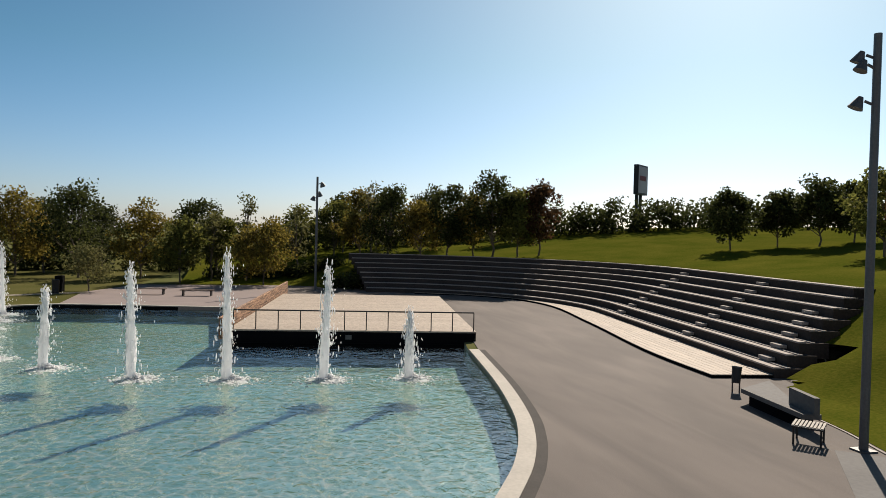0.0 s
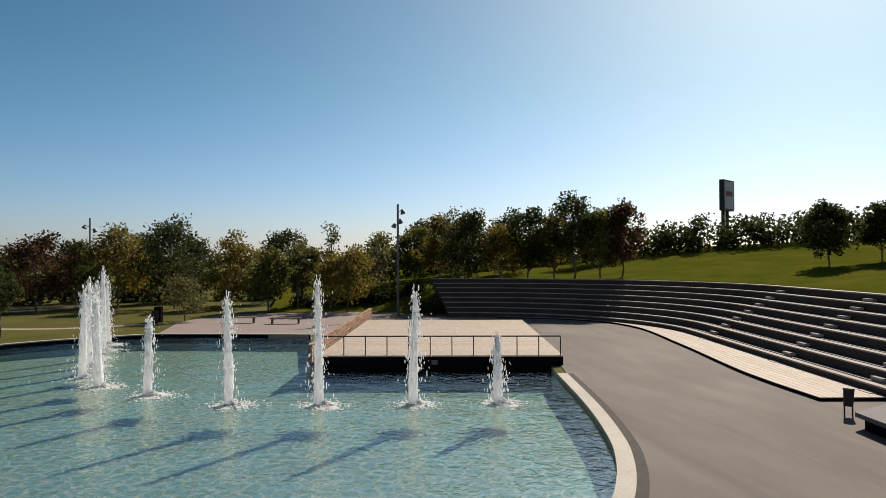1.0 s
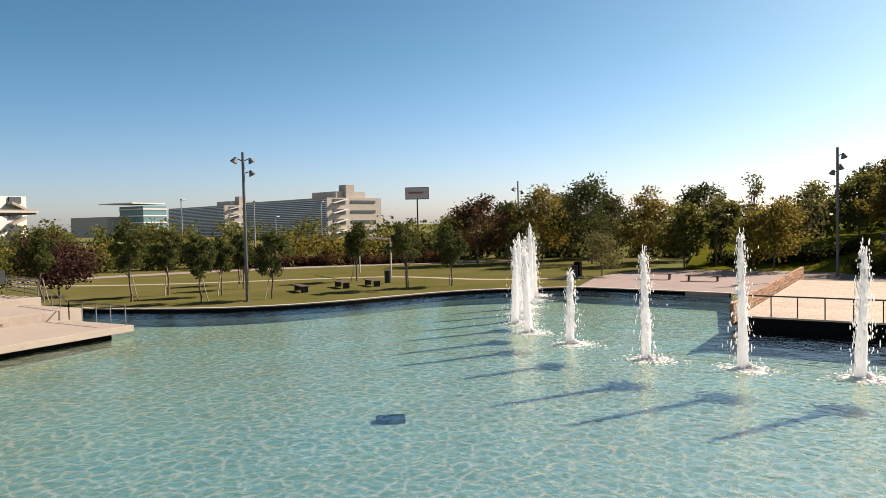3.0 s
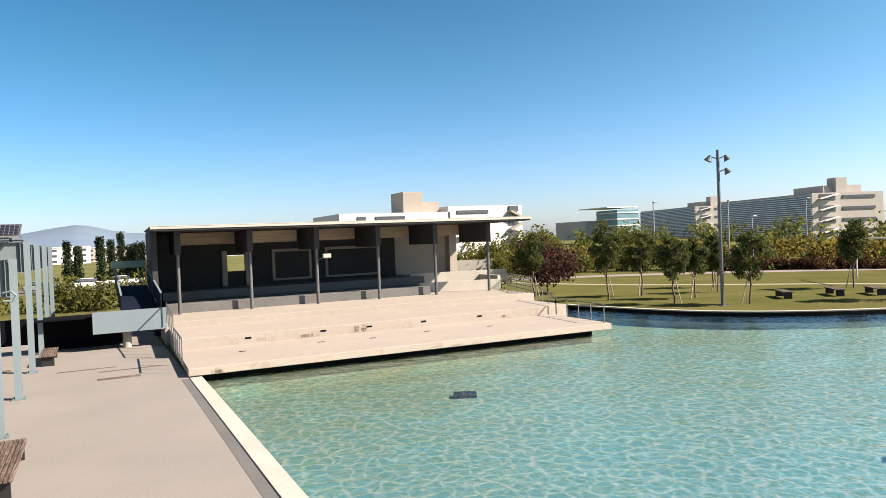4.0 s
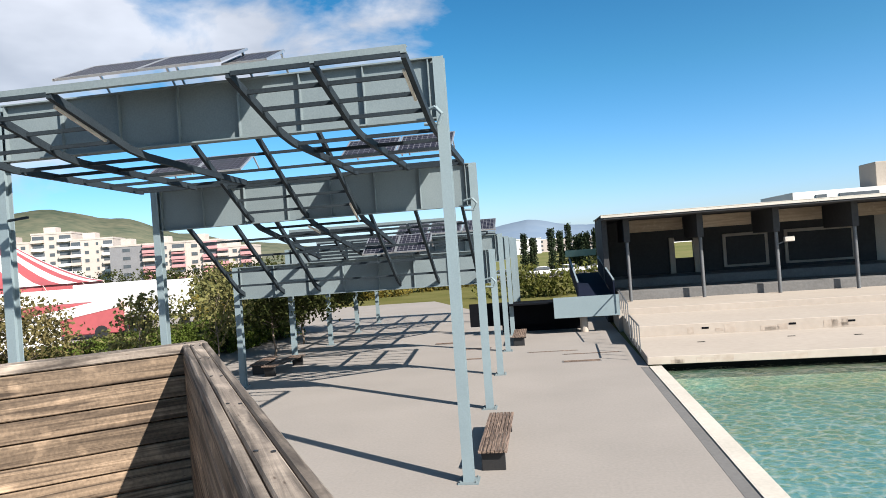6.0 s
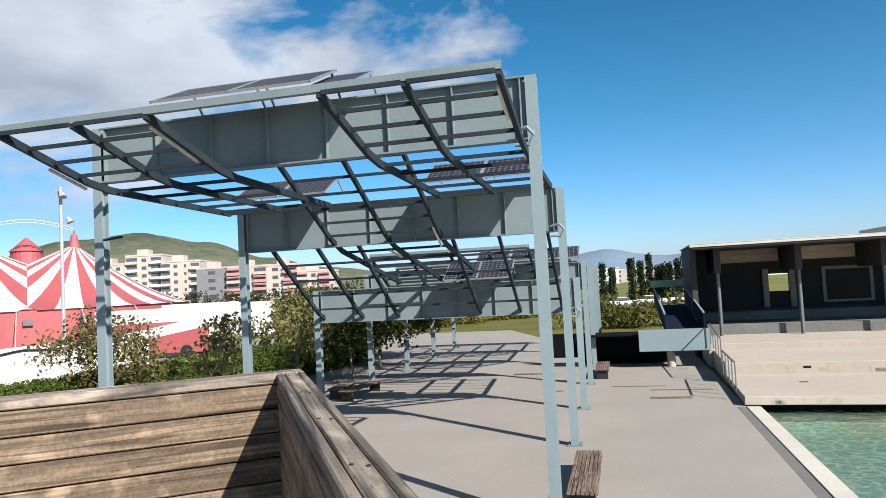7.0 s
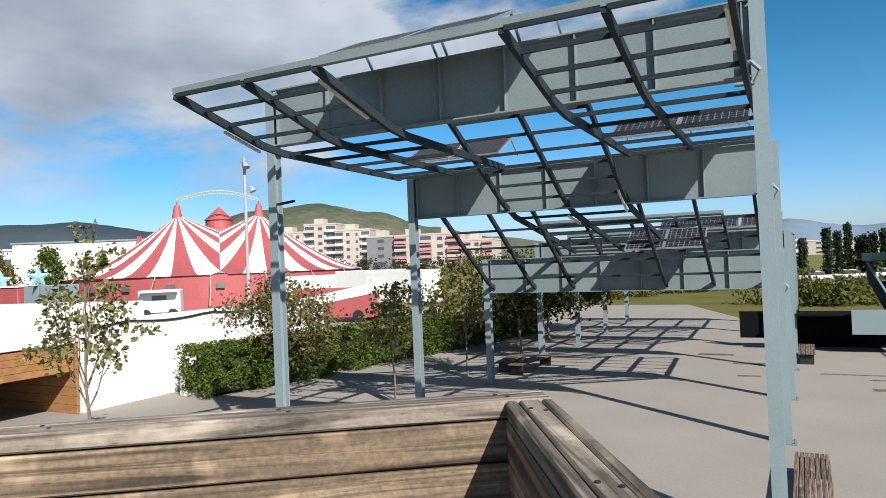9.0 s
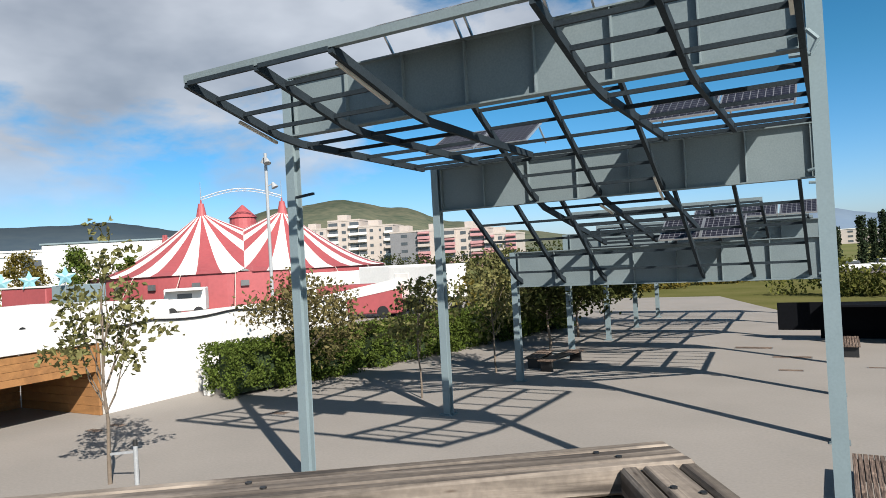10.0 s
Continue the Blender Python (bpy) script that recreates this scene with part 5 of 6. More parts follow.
def ridge(name, label, yaw0, yaw1, dist, profile, material, seed, depth=0.35):
    """A hill line: heights in degrees over the horizon, by bearing left of +y."""
    bm = B()
    n = 90
    rows = []
    for i in range(n + 1):
        u = i / n
        yw = radians(yaw0 + (yaw1 - yaw0) * u)
        f = u * (len(profile) - 1)
        k = min(int(f), len(profile) - 2)
        e = profile[k] + (profile[k + 1] - profile[k]) * smoothstep(0, 1, f - k)
        e += 0.12 * noise.noise(Vector((u * 14, seed, 0))) + 0.05 * noise.noise(Vector((u * 50, seed, 3)))
        hgt = max(1.0, math.tan(radians(max(e, 0.05))) * dist + 4)
        d = Vector((-math.sin(yw), math.cos(yw)))
        rows.append([bm.verts.new((d.x * dist * q, d.y * dist * q, z)) for q, z in ((1 - depth, -5), (1 - depth * 0.45, hgt * 0.55), (1, hgt), (1 + depth * 0.4, -5))])
    for a, c in zip(rows, rows[1:]):
        for k in range(3):
            bm.faces.new((a[k], a[k + 1], c[k + 1], c[k]))
    return solid(name, bm, material, label, "hill", "structure", smooth=True)


ridge("ridge_1", "wooded green hill behind the town", 14, 52, 1500, [0.7, 1.3, 1.9, 2.9, 4.3, 5.1, 4.6, 3.4, 2.3], M_RIDGE_N, 1)
ridge("ridge_2", "mountains on the skyline tinted haze blue", -16, 14, 3300, [0.4, 1.0, 1.5, 1.4, 2.1, 1.5, 1.3, 0.9], M_RIDGE_F, 2, 0.2)
ridge("ridge_3", "dark wooded hills on the skyline tinted haze blue", 43, 80, 2400, [2.4, 3.1, 3.9, 3.7, 3.2, 3.3, 3.1], M_RIDGE_D, 3, 0.25)


# ---- circus ground beyond the white wall ----
M_WHITE = mat("white_paint", (0.64, 0.63, 0.605), (0.56, 0.55, 0.53), 0.7, grain=6, blotch=0.5, bump=0.05)
M_AWN = mat("red_awning", (0.36, 0.12, 0.13), (0.29, 0.095, 0.105), 0.8, grain=2, blotch=0.3)
M_CANVAS_W = mat("white_canvas", (0.68, 0.645, 0.61), (0.60, 0.57, 0.54), 0.6, grain=3, blotch=0.4, bump=0.05)
M_CANVAS_R = mat("red_canvas", (0.33, 0.07, 0.075), (0.27, 0.058, 0.063), 0.6, grain=3, blotch=0.4, bump=0.05)
M_TIMBER = wood("orange_timber", (0.30, 0.15, 0.055), (0.22, 0.105, 0.042), (0.4, 3, 3), per_object=0.06, marks=0.3)
WX = -22.7
bm = B()
box(bm, (WX - 0.15, 24.3, 1.52), (0.3, 13.4, 3.1), bevel=0.02)
wl_ = thing("boundary_wall", "long plain white boundary wall", "wall")
part("wall", bm, M_WHITE, wl_)
bm = B()
box(bm, (WX - 0.15, 5.2, 2.75), (0.3, 24.4, 0.72), bevel=0.02)
part("parapet", bm, M_WHITE, wl_, "white parapet band over a dark opening")
bm = B()
pts = [(WX - 0.02, 15.5 + i * 0.5, 2.96 - 0.13 * abs(math.sin(i * 0.4))) for i in range(5, 31)]
for a, c in zip(pts, pts[1:]):
    tube(bm, (a[0] + 0.05, a[1], a[2]), (c[0] + 0.05, c[1], c[2]), 0.04, seg=6)
part("cable", bm, M_BLACK, wl_, "black cable slung along the wall")
tw = thing("timber_facade", "orange-brown timber fascia over a deep shaded recess", "wall")
for k in range(4):
    bm = B()
    box(bm, (WX - 0.13, 5.2, 1.56 + 0.225 * k), (0.10, 24.3, 0.218), bevel=0.008)
    part("fascia_board", bm, M_TIMBER, tw, "orange-brown fascia board")
bm = B()
box(bm, (WX - 2.4, 5.2, 2.44), (4.4, 24.3, 0.06))
part("soffit", bm, M_TIMBER, tw)
for k in range(8):
    bm = B()
    box(bm, (WX - 4.6, 5.2, 0.15 + 0.3 * k), (0.12, 24.3, 0.292), bevel=0.01)
    part("back_board", bm, M_TIMBER, tw)
    bm = B()
    box(bm, (WX - 2.27, 17.42, 0.15 + 0.3 * k), (4.54, 0.10, 0.292), bevel=0.008)
    part("end_board", bm, M_TIMBER, tw)


def big_top():
    t = thing("circus_tent", "red and white striped circus big top with two peaks", "tent", (-69.3, 70.3, 0), radians(45))
    ax, ay, eave = 18.7, 16.0, 4.2
    peaks = (-5.15, 5.15)
    zp = 12.1
    for pi, px in enumerate(peaks):
        n = 36
        for k in range(n):
            bm = B()
            cols = []
            for q in (0, 0.5, 1):
                a = 2 * math.pi * (k + q) / n
                ca, sa = math.cos(a), math.sin(a)
                # distance to the oval edge and to the plane between the peaks
                A = ca * ca / ax ** 2 + sa * sa / ay ** 2
                Bq = 2 * px * ca / ax ** 2
                C = px * px / ax ** 2 - 1
                re = (-Bq + math.sqrt(Bq * Bq - 4 * A * C)) / (2 * A)
                rm = -px / ca if (ca * -px) > 1e-6 else 1e9
                rmax = min(re, rm)
                col = []
                for j in range(9):
                    r = 0.25 + (rmax - 0.25) * j / 8
                    u = r / re
                    col.append(bm.verts.new((px + r * ca, r * sa, eave + (zp - eave) * max(0.0, 1 - u) ** 1.4)))
                cols.append(col)
            for a_, c_ in zip(cols, cols[1:]):
                for j in range(8):
                    bm.faces.new((a_[j], c_[j], c_[j + 1], a_[j + 1]))
            part("stripe", bm, M_CANVAS_R if k % 2 else M_CANVAS_W, t)
        bm = B()
        tube(bm, (px, 0, zp - 0.8), (px, 0, zp + 1.2), 0.75, 0.35, 14)
        tube(bm, (px, 0, zp + 1.2), (px, 0, zp + 1.7), 0.12, 0.1, 8)
        part("peak_cone", bm, M_CANVAS_R, t, "red peak cone")
        bm = B()
        tube(bm, (px, 0, zp + 1.2), (px, 0, zp + 4.0), 0.07, 0.04, 6)
        part("mast_tip", bm, M_ALU, t)
    bm = B()
    tube(bm, (0, 5, 9.0), (0, 5, 11.6), 1.9, 1.8, 20)
    tube(bm, (0, 5, 11.6), (0, 5, 13.4), 2.0, 0.1, 20)
    part("rear_cone", bm, M_CANVAS_R, t, "red pointed rear cone")
    bm = B()
    pts = [(-5.15 + 10.3 * i / 12, 0, zp + 2.0 + 1.1 * math.sin(math.pi * i / 12)) for i in range(13)]
    for a, c in zip(pts, pts[1:]):
        tube(bm, a, c, 0.07, seg=6)
        tube(bm, (a[0], 0, a[2] - 0.35), (c[0], 0, c[2] - 0.35), 0.05, seg=6)
        tube(bm, (a[0], 0, a[2] - 0.35), c, 0.04, seg=5)
    part("truss_arch", bm, M_ALU, t, "aluminium truss arch between the peaks")
    bm = B()
    n = 60
    lo, hi = [], []
    for k in range(n):
        a = 2 * math.pi * k / n
        lo.append(bm.verts.new((ax * 0.985 * math.cos(a), ay * 0.985 * math.sin(a), 0)))
        hi.append(bm.verts.new((ax * 0.985 * math.cos(a), ay * 0.985 * math.sin(a), eave)))
    for k in range(n):
        bm.faces.new((lo[k], lo[(k + 1) % n], hi[(k + 1) % n], hi[k]))
    part("side_wall", bm, M_CANVAS_R, t, "red canvas side wall")
    for k in range(10):
        a = radians(190 + 16 * k)
        bm = B()
        box(bm, (ax * 1.0 * math.cos(a), ay * 1.0 * math.sin(a), 3.0), (0.9, 0.2, 0.6), rz=a + math.pi / 2)
        part("wall_window", bm, M_POLE, t, "small dark window flap")


big_top()


def box_thing(name, label, cat, c, s, rz, material, extra=()):
    t = thing(name, label, cat, (c[0], c[1], 0), rz)
    bm = B()
    box(bm, (0, 0, c[2]), s, bevel=0.08)
    part("body", bm, material, t)
    for nm, mt, ec, es, lb in extra:
        bm = B()
        box(bm, ec, es, bevel=0.03)
        part(nm, bm, mt, t, lb)
    for sx in (-0.32, 0.32):
        for sy in (-1, 1):
            bm = B()
            tube(bm, (s[0] * sx, sy * (s[1] / 2 - 0.25), 0.5), (s[0] * sx, sy * (s[1] / 2 + 0.02), 0.5), 0.5, seg=14)
            part("wheel", bm, M_BLACK, t)
    return t


rt = box_thing("trailer", "red circus trailer with a slanting white band", "trailer", (-35.4, 49.6, 1.55), (7.0, 2.5, 2.4), radians(14), M_CANVAS_R)
bm = B()
vs = [bm.verts.new((x, y, z)) for y in (-1.29, 1.29) for x, z in ((-3.5, 1.1), (3.5, 2.3), (3.5, 3.1), (-3.5, 1.9))]
for f in ((0, 1, 2, 3), (7, 6, 5, 4), (0, 4, 5, 1), (1, 5, 6, 2), (2, 6, 7, 3), (3, 7, 4, 0)):
    bm.faces.new([vs[i] for i in f])
part("white_band", bm, M_WHITE, rt, "slanting white band")
box_thing("trailer", "long white box trailer", "trailer", (-46.5, 62.0, 2.2), (9.0, 2.5, 3.0), radians(25), M_WHITE)
box_thing("trailer", "white caravan trailer parked beside the tent", "trailer", (-59.2, 52.0, 1.75), (4.0, 2.2, 2.3), radians(40), M_WHITE, [("window", M_POLE, (0, -1.11, 2.1), (1.4, 0.06, 0.5), "dark window"), ("awning", M_WHITE, (0, -1.65, 2.7), (3.6, 1.1, 0.06), "white awning")])
box_thing("trailer", "long white box trailer", "trailer", (-30.2, 51.5, 2.7), (6.2, 2.5, 2.7), radians(-8), M_WHITE, [("door", M_CANVAS_W, (-1.6, -1.26, 2.5), (1.5, 0.06, 2.0), "paler side door"), ("trim", M_POLE, (0, -1.27, 1.42), (6.0, 0.05, 0.07), "grey floor rail")])
box_thing("trailer", "white box trailer with a round sign", "trailer", (-36.6, 56.5, 2.6), (6.6, 2.5, 3.0), radians(-5), M_WHITE, [("sign", M_AWN, (1.6, -1.26, 3.3), (0.5, 0.06, 0.4), "small red sign")])
def block(name, label, x0, x1, y, z1, depth, material, floors, bays, win_w=0.5, win_h=0.5, rz=0.0, band=None, z0=0.0, roof_bits=True):
    """A far building: wall, roof edge, and windows storey by storey on the face towards the plaza."""
    w = math.hypot(x1 - x0, 0)
    t = thing(name, label, "building", ((x0 + x1) / 2, y, 0), rz)
    bm = B()
    box(bm, (0, depth / 2, (z1 + z0) / 2), (w, depth, z1 - z0))
    part("wall", bm, material, t)
    bm = B()
    box(bm, (0, depth / 2, z1 + 0.2), (w + 0.5, depth + 0.5, 0.4))
    rf = part("roof", bm, M_WHITE, t)
    fh, bw = (z1 - z0) / floors, w / bays
    for f in range(floors):
        for k in range(bays):
            bm = B()
            box(bm, (-w / 2 + bw * (k + 0.5), -0.04, z0 + fh * (f + 0.52)), (bw * win_w, 0.14, fh * win_h))
            part("window", bm, M_GLASS_DARK, t)
            if band and (k % 3 != 1):
                bm = B()
                box(bm, (-w / 2 + bw * (k + 0.5), -0.6, z0 + fh * (f + 0.25)), (bw * 0.92, 1.1, fh * 0.34))
                part("balcony", bm, band, t)
    if roof_bits:
        bm = B()
        box(bm, (-w * 0.2, depth / 2, z1 + 1.2), (w * 0.14, depth * 0.4, 2.4))
        part("stair_head", bm, material, rf)
    return t


M_GLASS_DARK = mat("dark_window", (0.05, 0.06, 0.07), (0.08, 0.09, 0.10), 0.15, grain=3, blotch=0.4, bump=0.0)


# fairground booths, stars and sheds seen over the parapet
def star(x, y, z, r, rz):
    t = thing("star_ornament", "pale blue star ornament on a thin pole", "ornament", (x, y, 0), rz, "star ornaments")
    bm = B()
    ring = [(r * (1 if k % 2 == 0 else 0.45) * math.sin(math.pi * k / 5), r * (1 if k % 2 == 0 else 0.45) * math.cos(math.pi * k / 5)) for k in range(10)]
    lo, hi = [[bm.verts.new((a, yy, z + c)) for a, c in ring] for yy in (-0.08, 0.08)]
    mid = [bm.verts.new((0, yy, z)) for yy in (-0.25, 0.25)]
    for k in range(10):
        j = (k + 1) % 10
        bm.faces.new((mid[0], lo[k], lo[j]))
        bm.faces.new((mid[1], hi[j], hi[k]))
        bm.faces.new((lo[k], hi[k], hi[j], lo[j]))
    part("star", bm, M_STAR, t)
    bm = B()
    tube(bm, (0, 0, 0), (0, 0, z - r * 0.4), 0.05, seg=6)
    part("pole", bm, M_ALU, t)


M_STAR = mat("pale_blue_plastic", (0.22, 0.40, 0.44), (0.16, 0.33, 0.38), 0.5, grain=4)
M_YELLOW = mat("yellow_canvas", (0.55, 0.24, 0.02), (0.48, 0.18, 0.02), 0.6, grain=3)
for x, y, z in ((-65.9, 40, 4.5), (-60.7, 40.2, 4.7), (-70.5, 40, 4.4)):
    star(x, y, z, 0.95, radians(55))
box_thing("booth", "low red fairground booth with a flat roof", "booth", (-66.6, 40.9, 2.1), (6.4, 2.4, 3.4), radians(4), M_CANVAS_R, [("roof", M_WHITE, (0, 0, 3.9), (6.6, 2.6, 0.16), "white flat roof")])
box_thing("booth", "grey metal fairground booth", "booth", (-61.0, 41.6, 2.15), (4.2, 2.4, 3.6), radians(4), M_STEEL_COL)
box_thing("booth", "long low white booth roof behind the wall", "booth", (-52.0, 36.0, 1.5), (14.0, 3.0, 2.2), radians(10), M_WHITE)
cone = thing("canvas_spire", "orange and yellow pointed canvas spire behind the tent", "tent", (-91.8, 76, 0))
bm = B()
tube(bm, (0, 0, 0), (0, 0, 10.4), 2.2, 0.15, 12)
part("spire", bm, M_YELLOW, cone)
for a in range(0, 12, 2):
    bm = B()
    an = 2 * math.pi * a / 12
    bar(bm, (2.24 * math.cos(an), 2.24 * math.sin(an), 0), (0.18 * math.cos(an), 0.18 * math.sin(an), 10.4), 0.5, 0.06)
    part("red_stripe", bm, M_CANVAS_R, cone)
shed = thing("warehouse", "plain white industrial shed beyond the circus", "building", (-106, 80, 0), radians(35))
bm = B()
box(bm, (0, 0, 5.0), (22, 14, 10.0), bevel=0.1)
part("wall", bm, M_WHITE, shed)
bm = B()
box(bm, (0, 0, 10.1), (22.4, 14.4, 0.25))
part("roof_edge", bm, M_STEEL_COL, shed)
bm = B()
box(bm, (15, 0, 3.6), (8, 12, 7.2), bevel=0.1)
part("annex", bm, M_WHITE, shed)
for i, (x, y, w, h) in enumerate(((-140, 72, 16, 9.0), (-150, 90, 22, 10.5), (-128, 96, 18, 9.5))):
    block("far_building", "low white building beyond the circus", x - w / 2, x + w / 2, y, h, 12, M_WHITE, 2, 5, 0.4, 0.3, radians(50), roof_bits=False)
for i, (x, y, h, w) in enumerate(((-90, 53, 7.4, 4.6), (-82, 55, 7.8, 3.4), (-99, 52, 6.6, 5.0), (-75, 57, 6.4, 2.4), (-108, 55, 6.5, 5.0))):
    tree("tree", "yellow-green tree behind the fairground booths", x, y, 0, h, w, 1.4, M_LEAF_HEDGE if i % 2 else M_LEAF_GOLD, 320 + i, 36, 60, 0.3, "fairground trees")
bush_line("woods", "dark belt of trees beyond the circus", [(-190, 60), (-170, 95), (-150, 130), (-135, 170), (-115, 205), (-90, 215)], 6.5, 6.0, M_LEAF_DARK, 41, 60, 0.6)
railing("white pipe railing on top of the parapet", [(WX - 0.15, y, 3.11) for y in (-4.0, 4.0, 12.0)], 0.55, 1.6, M_WHITE)
# ropes from the tent's eaves
for k in range(9):
    a = radians(195 + 18 * k)
    bm = B()
    turn = Matrix.Translation((-69.3, 70.3, 0)) @ Matrix.Rotation(radians(45), 4, "Z")
    tube(bm, turn @ Vector((18.8 * math.cos(a), 16.1 * math.sin(a), 4.2)), turn @ Vector((22.0 * math.cos(a), 19.0 * math.sin(a), 0.1)), 0.04, seg=5)
    solid("guy_rope", bm, M_RIM, "pale guy rope of the circus tent", "rope", group="guy ropes")
lamp_post(-30.6, 34.1, 11.4, [(11.0, 2.5, 0.9), (10.8, -0.6, 0.9), (9.4, 0.3, 0.9)], "slim tall pale lamp mast behind the white wall", M_ALU_GREY)

# hedge and trees on the plaza's tent side
def hedge(a, b_, h, w, seed):
    rnd = random.Random(seed)
    a, b_ = Vector(a), Vector(b_)
    d = b_ - a
    nrm = Vector((-d.y, d.x)).normalized()
    t = thing("hedge", "clipped dense green hedge along the plaza", "hedge", (0, 0, 0))
    cents = []
    n = int(d.length * 90)
    for i in range(n):
        p = a + d * rnd.random()
        f = rnd.choice(("top", "l", "r", "r", "in"))
        o = {"top": rnd.uniform(-w / 2, w / 2), "l": -w / 2, "r": w / 2, "in": rnd.uniform(-w / 2, w / 2)}[f]
        z = h if f == "top" else rnd.uniform(0.1, h)
        p = p + nrm * o
        cents.append((p.x, p.y, z))
    cr = new("foliage", leaf_mesh("foliage", cents, 46, 0.12, 0.085, M_LEAF_HEDGE, seed, 1.0))
    cr.parent = t
    bm = B()
    m_ = (a + b_) / 2
    box(bm, (m_.x, m_.y, h * 0.47), (d.length - 0.7, w - 0.6, h * 0.8), rz=math.atan2(d.y, d.x))
    part("core", bm, M_CYPRESS, t, "dark inner twigs")


hedge((-20.7, 20.6), (-19.4, 27.0), 1.75, 1.4, 21)
hedge((-19.3, 27.2), (-17.6, 36.0), 1.75, 1.4, 22)
hedge((-17.5, 36.3), (-16.0, 44.0), 2.0, 1.6, 23)
tree("tree", "slender staked sapling with thin leaves on the plaza", -15.5, 12.7, 0, 5.5, 2.5, 2.1, M_LEAF_OLIVE, 201, 32, 30, 0.12, "plaza saplings", 0.6, stem=0.6)
tree("tree", "small olive-leaved tree with brown tips beside the hedge", -18.4, 22.8, 0, 4.0, 4.4, 1.5, M_LEAF_BROWN, 202, 46, 64, 0.125, "plaza saplings", 0.72, stem=0.6)
tree("tree", "small turning tree beside the hedge", -13.4, 22.6, 0, 3.7, 2.8, 1.8, M_LEAF_OLIVE, 203, 26, 40, 0.125, "plaza saplings", 0.75, stem=0.6)
tree("tree", "small green tree under the pergola edge", -13.0, 27.6, 0, 4.4, 3.2, 1.9, M_LEAF_OLIVE, 204, 30, 60, 0.13, "plaza saplings", 0.8, stem=0.6)
for i, (x, y) in enumerate(((-13.0, 33.4), (-13.3, 38.5), (-13.4, 44.0))):
    tree("tree", "low leafy tree in the pergola shade", x, y, 0, 4.2, 4.6, 2.0, M_LEAF_DARK, 210 + i, 44, 100, 0.17, "plaza trees")
bush_line("shrub_belt", "scrubby bushes between the plaza and the trailers", [(-20, 42), (-22, 52), (-26, 62), (-18, 78), (-8, 90)], 3.2, 3.0, M_LEAF_GOLD, 31, 70, 0.3)
bush_line("shrub_belt", "green bushes behind the ramp", [(-4.0, 66), (2, 63), (6, 66)], 3.0, 2.6, M_LEAF_MID, 32, 80, 0.25)
# stake and white posts
bm = B()
tube(bm, (-14.85, 12.9, 0), (-14.85, 12.9, 0.85), 0.05, seg=10)
st = solid("stake", bm, M_ALU_GREY, "short pale stake with a dark cap beside the sapling", "stake")
bm = B()
tube(bm, (-14.85, 12.9, 0.85), (-14.85, 12.9, 0.98), 0.052, 0.045, seg=10)
part("cap", bm, M_BLACK, st, "dark stake cap")
bm = B()
bar(bm, (-14.88, 12.89, 0.72), (-15.45, 12.72, 0.66), 0.05, 0.05)
part("tie_bar", bm, M_ALU_GREY, st, "pale tie bar")
bm = B()
box(bm, (-21.6, 21.0, 0.55), (0.3, 0.3, 1.1), bevel=0.03)
solid("bollard", bm, M_WHITE, "short white concrete post at the end of the hedge", "post")


# cypresses and far town
for i, px in enumerate((0.6, 1.3, 2.0, 2.6, 3.0, 3.4, 4.1, 4.6, 5.2, 5.7, 6.1, 6.4, 7.0, 7.3, 7.9, 8.4, -0.9, -1.6)):
    a = radians(px)
    d = 112 + (i * 7) % 15
    x, y = 0.8 + d * math.sin(a), d * math.cos(a)
    rnd = random.Random(300 + i)
    h = rnd.uniform(5.6, 8.0)
    t = thing("cypress", "tall narrow dark cypress", "tree", (x, y, 0), group="cypresses")
    cents = [(rnd.gauss(0, 0.30) * (1 - k / 42), rnd.gauss(0, 0.30) * (1 - k / 42), 0.6 + (h - 0.6) * k / 40) for k in range(40)]
    bm = B()
    tube(bm, (0, 0, 0), (0, 0, h * 0.7), 0.14, 0.05, 7)
    part("trunk", bm, M_BARK, t)
    cr = new("crown", leaf_mesh("crown", cents, 45, 0.30, 0.24, M_CYPRESS, 300 + i))
    cr.parent = t


M_RENDER_P = mat("pale_pink_render", (0.42, 0.365, 0.33), (0.36, 0.315, 0.285), 0.85, grain=2, blotch=0.2)
M_RENDER_G = mat("grey_render", (0.19, 0.19, 0.20), (0.15, 0.15, 0.16), 0.85, grain=2, blotch=0.2)
M_AWN_FADED = mat("faded_awning", (0.44, 0.23, 0.235), (0.36, 0.18, 0.19), 0.8, grain=2, blotch=0.3)


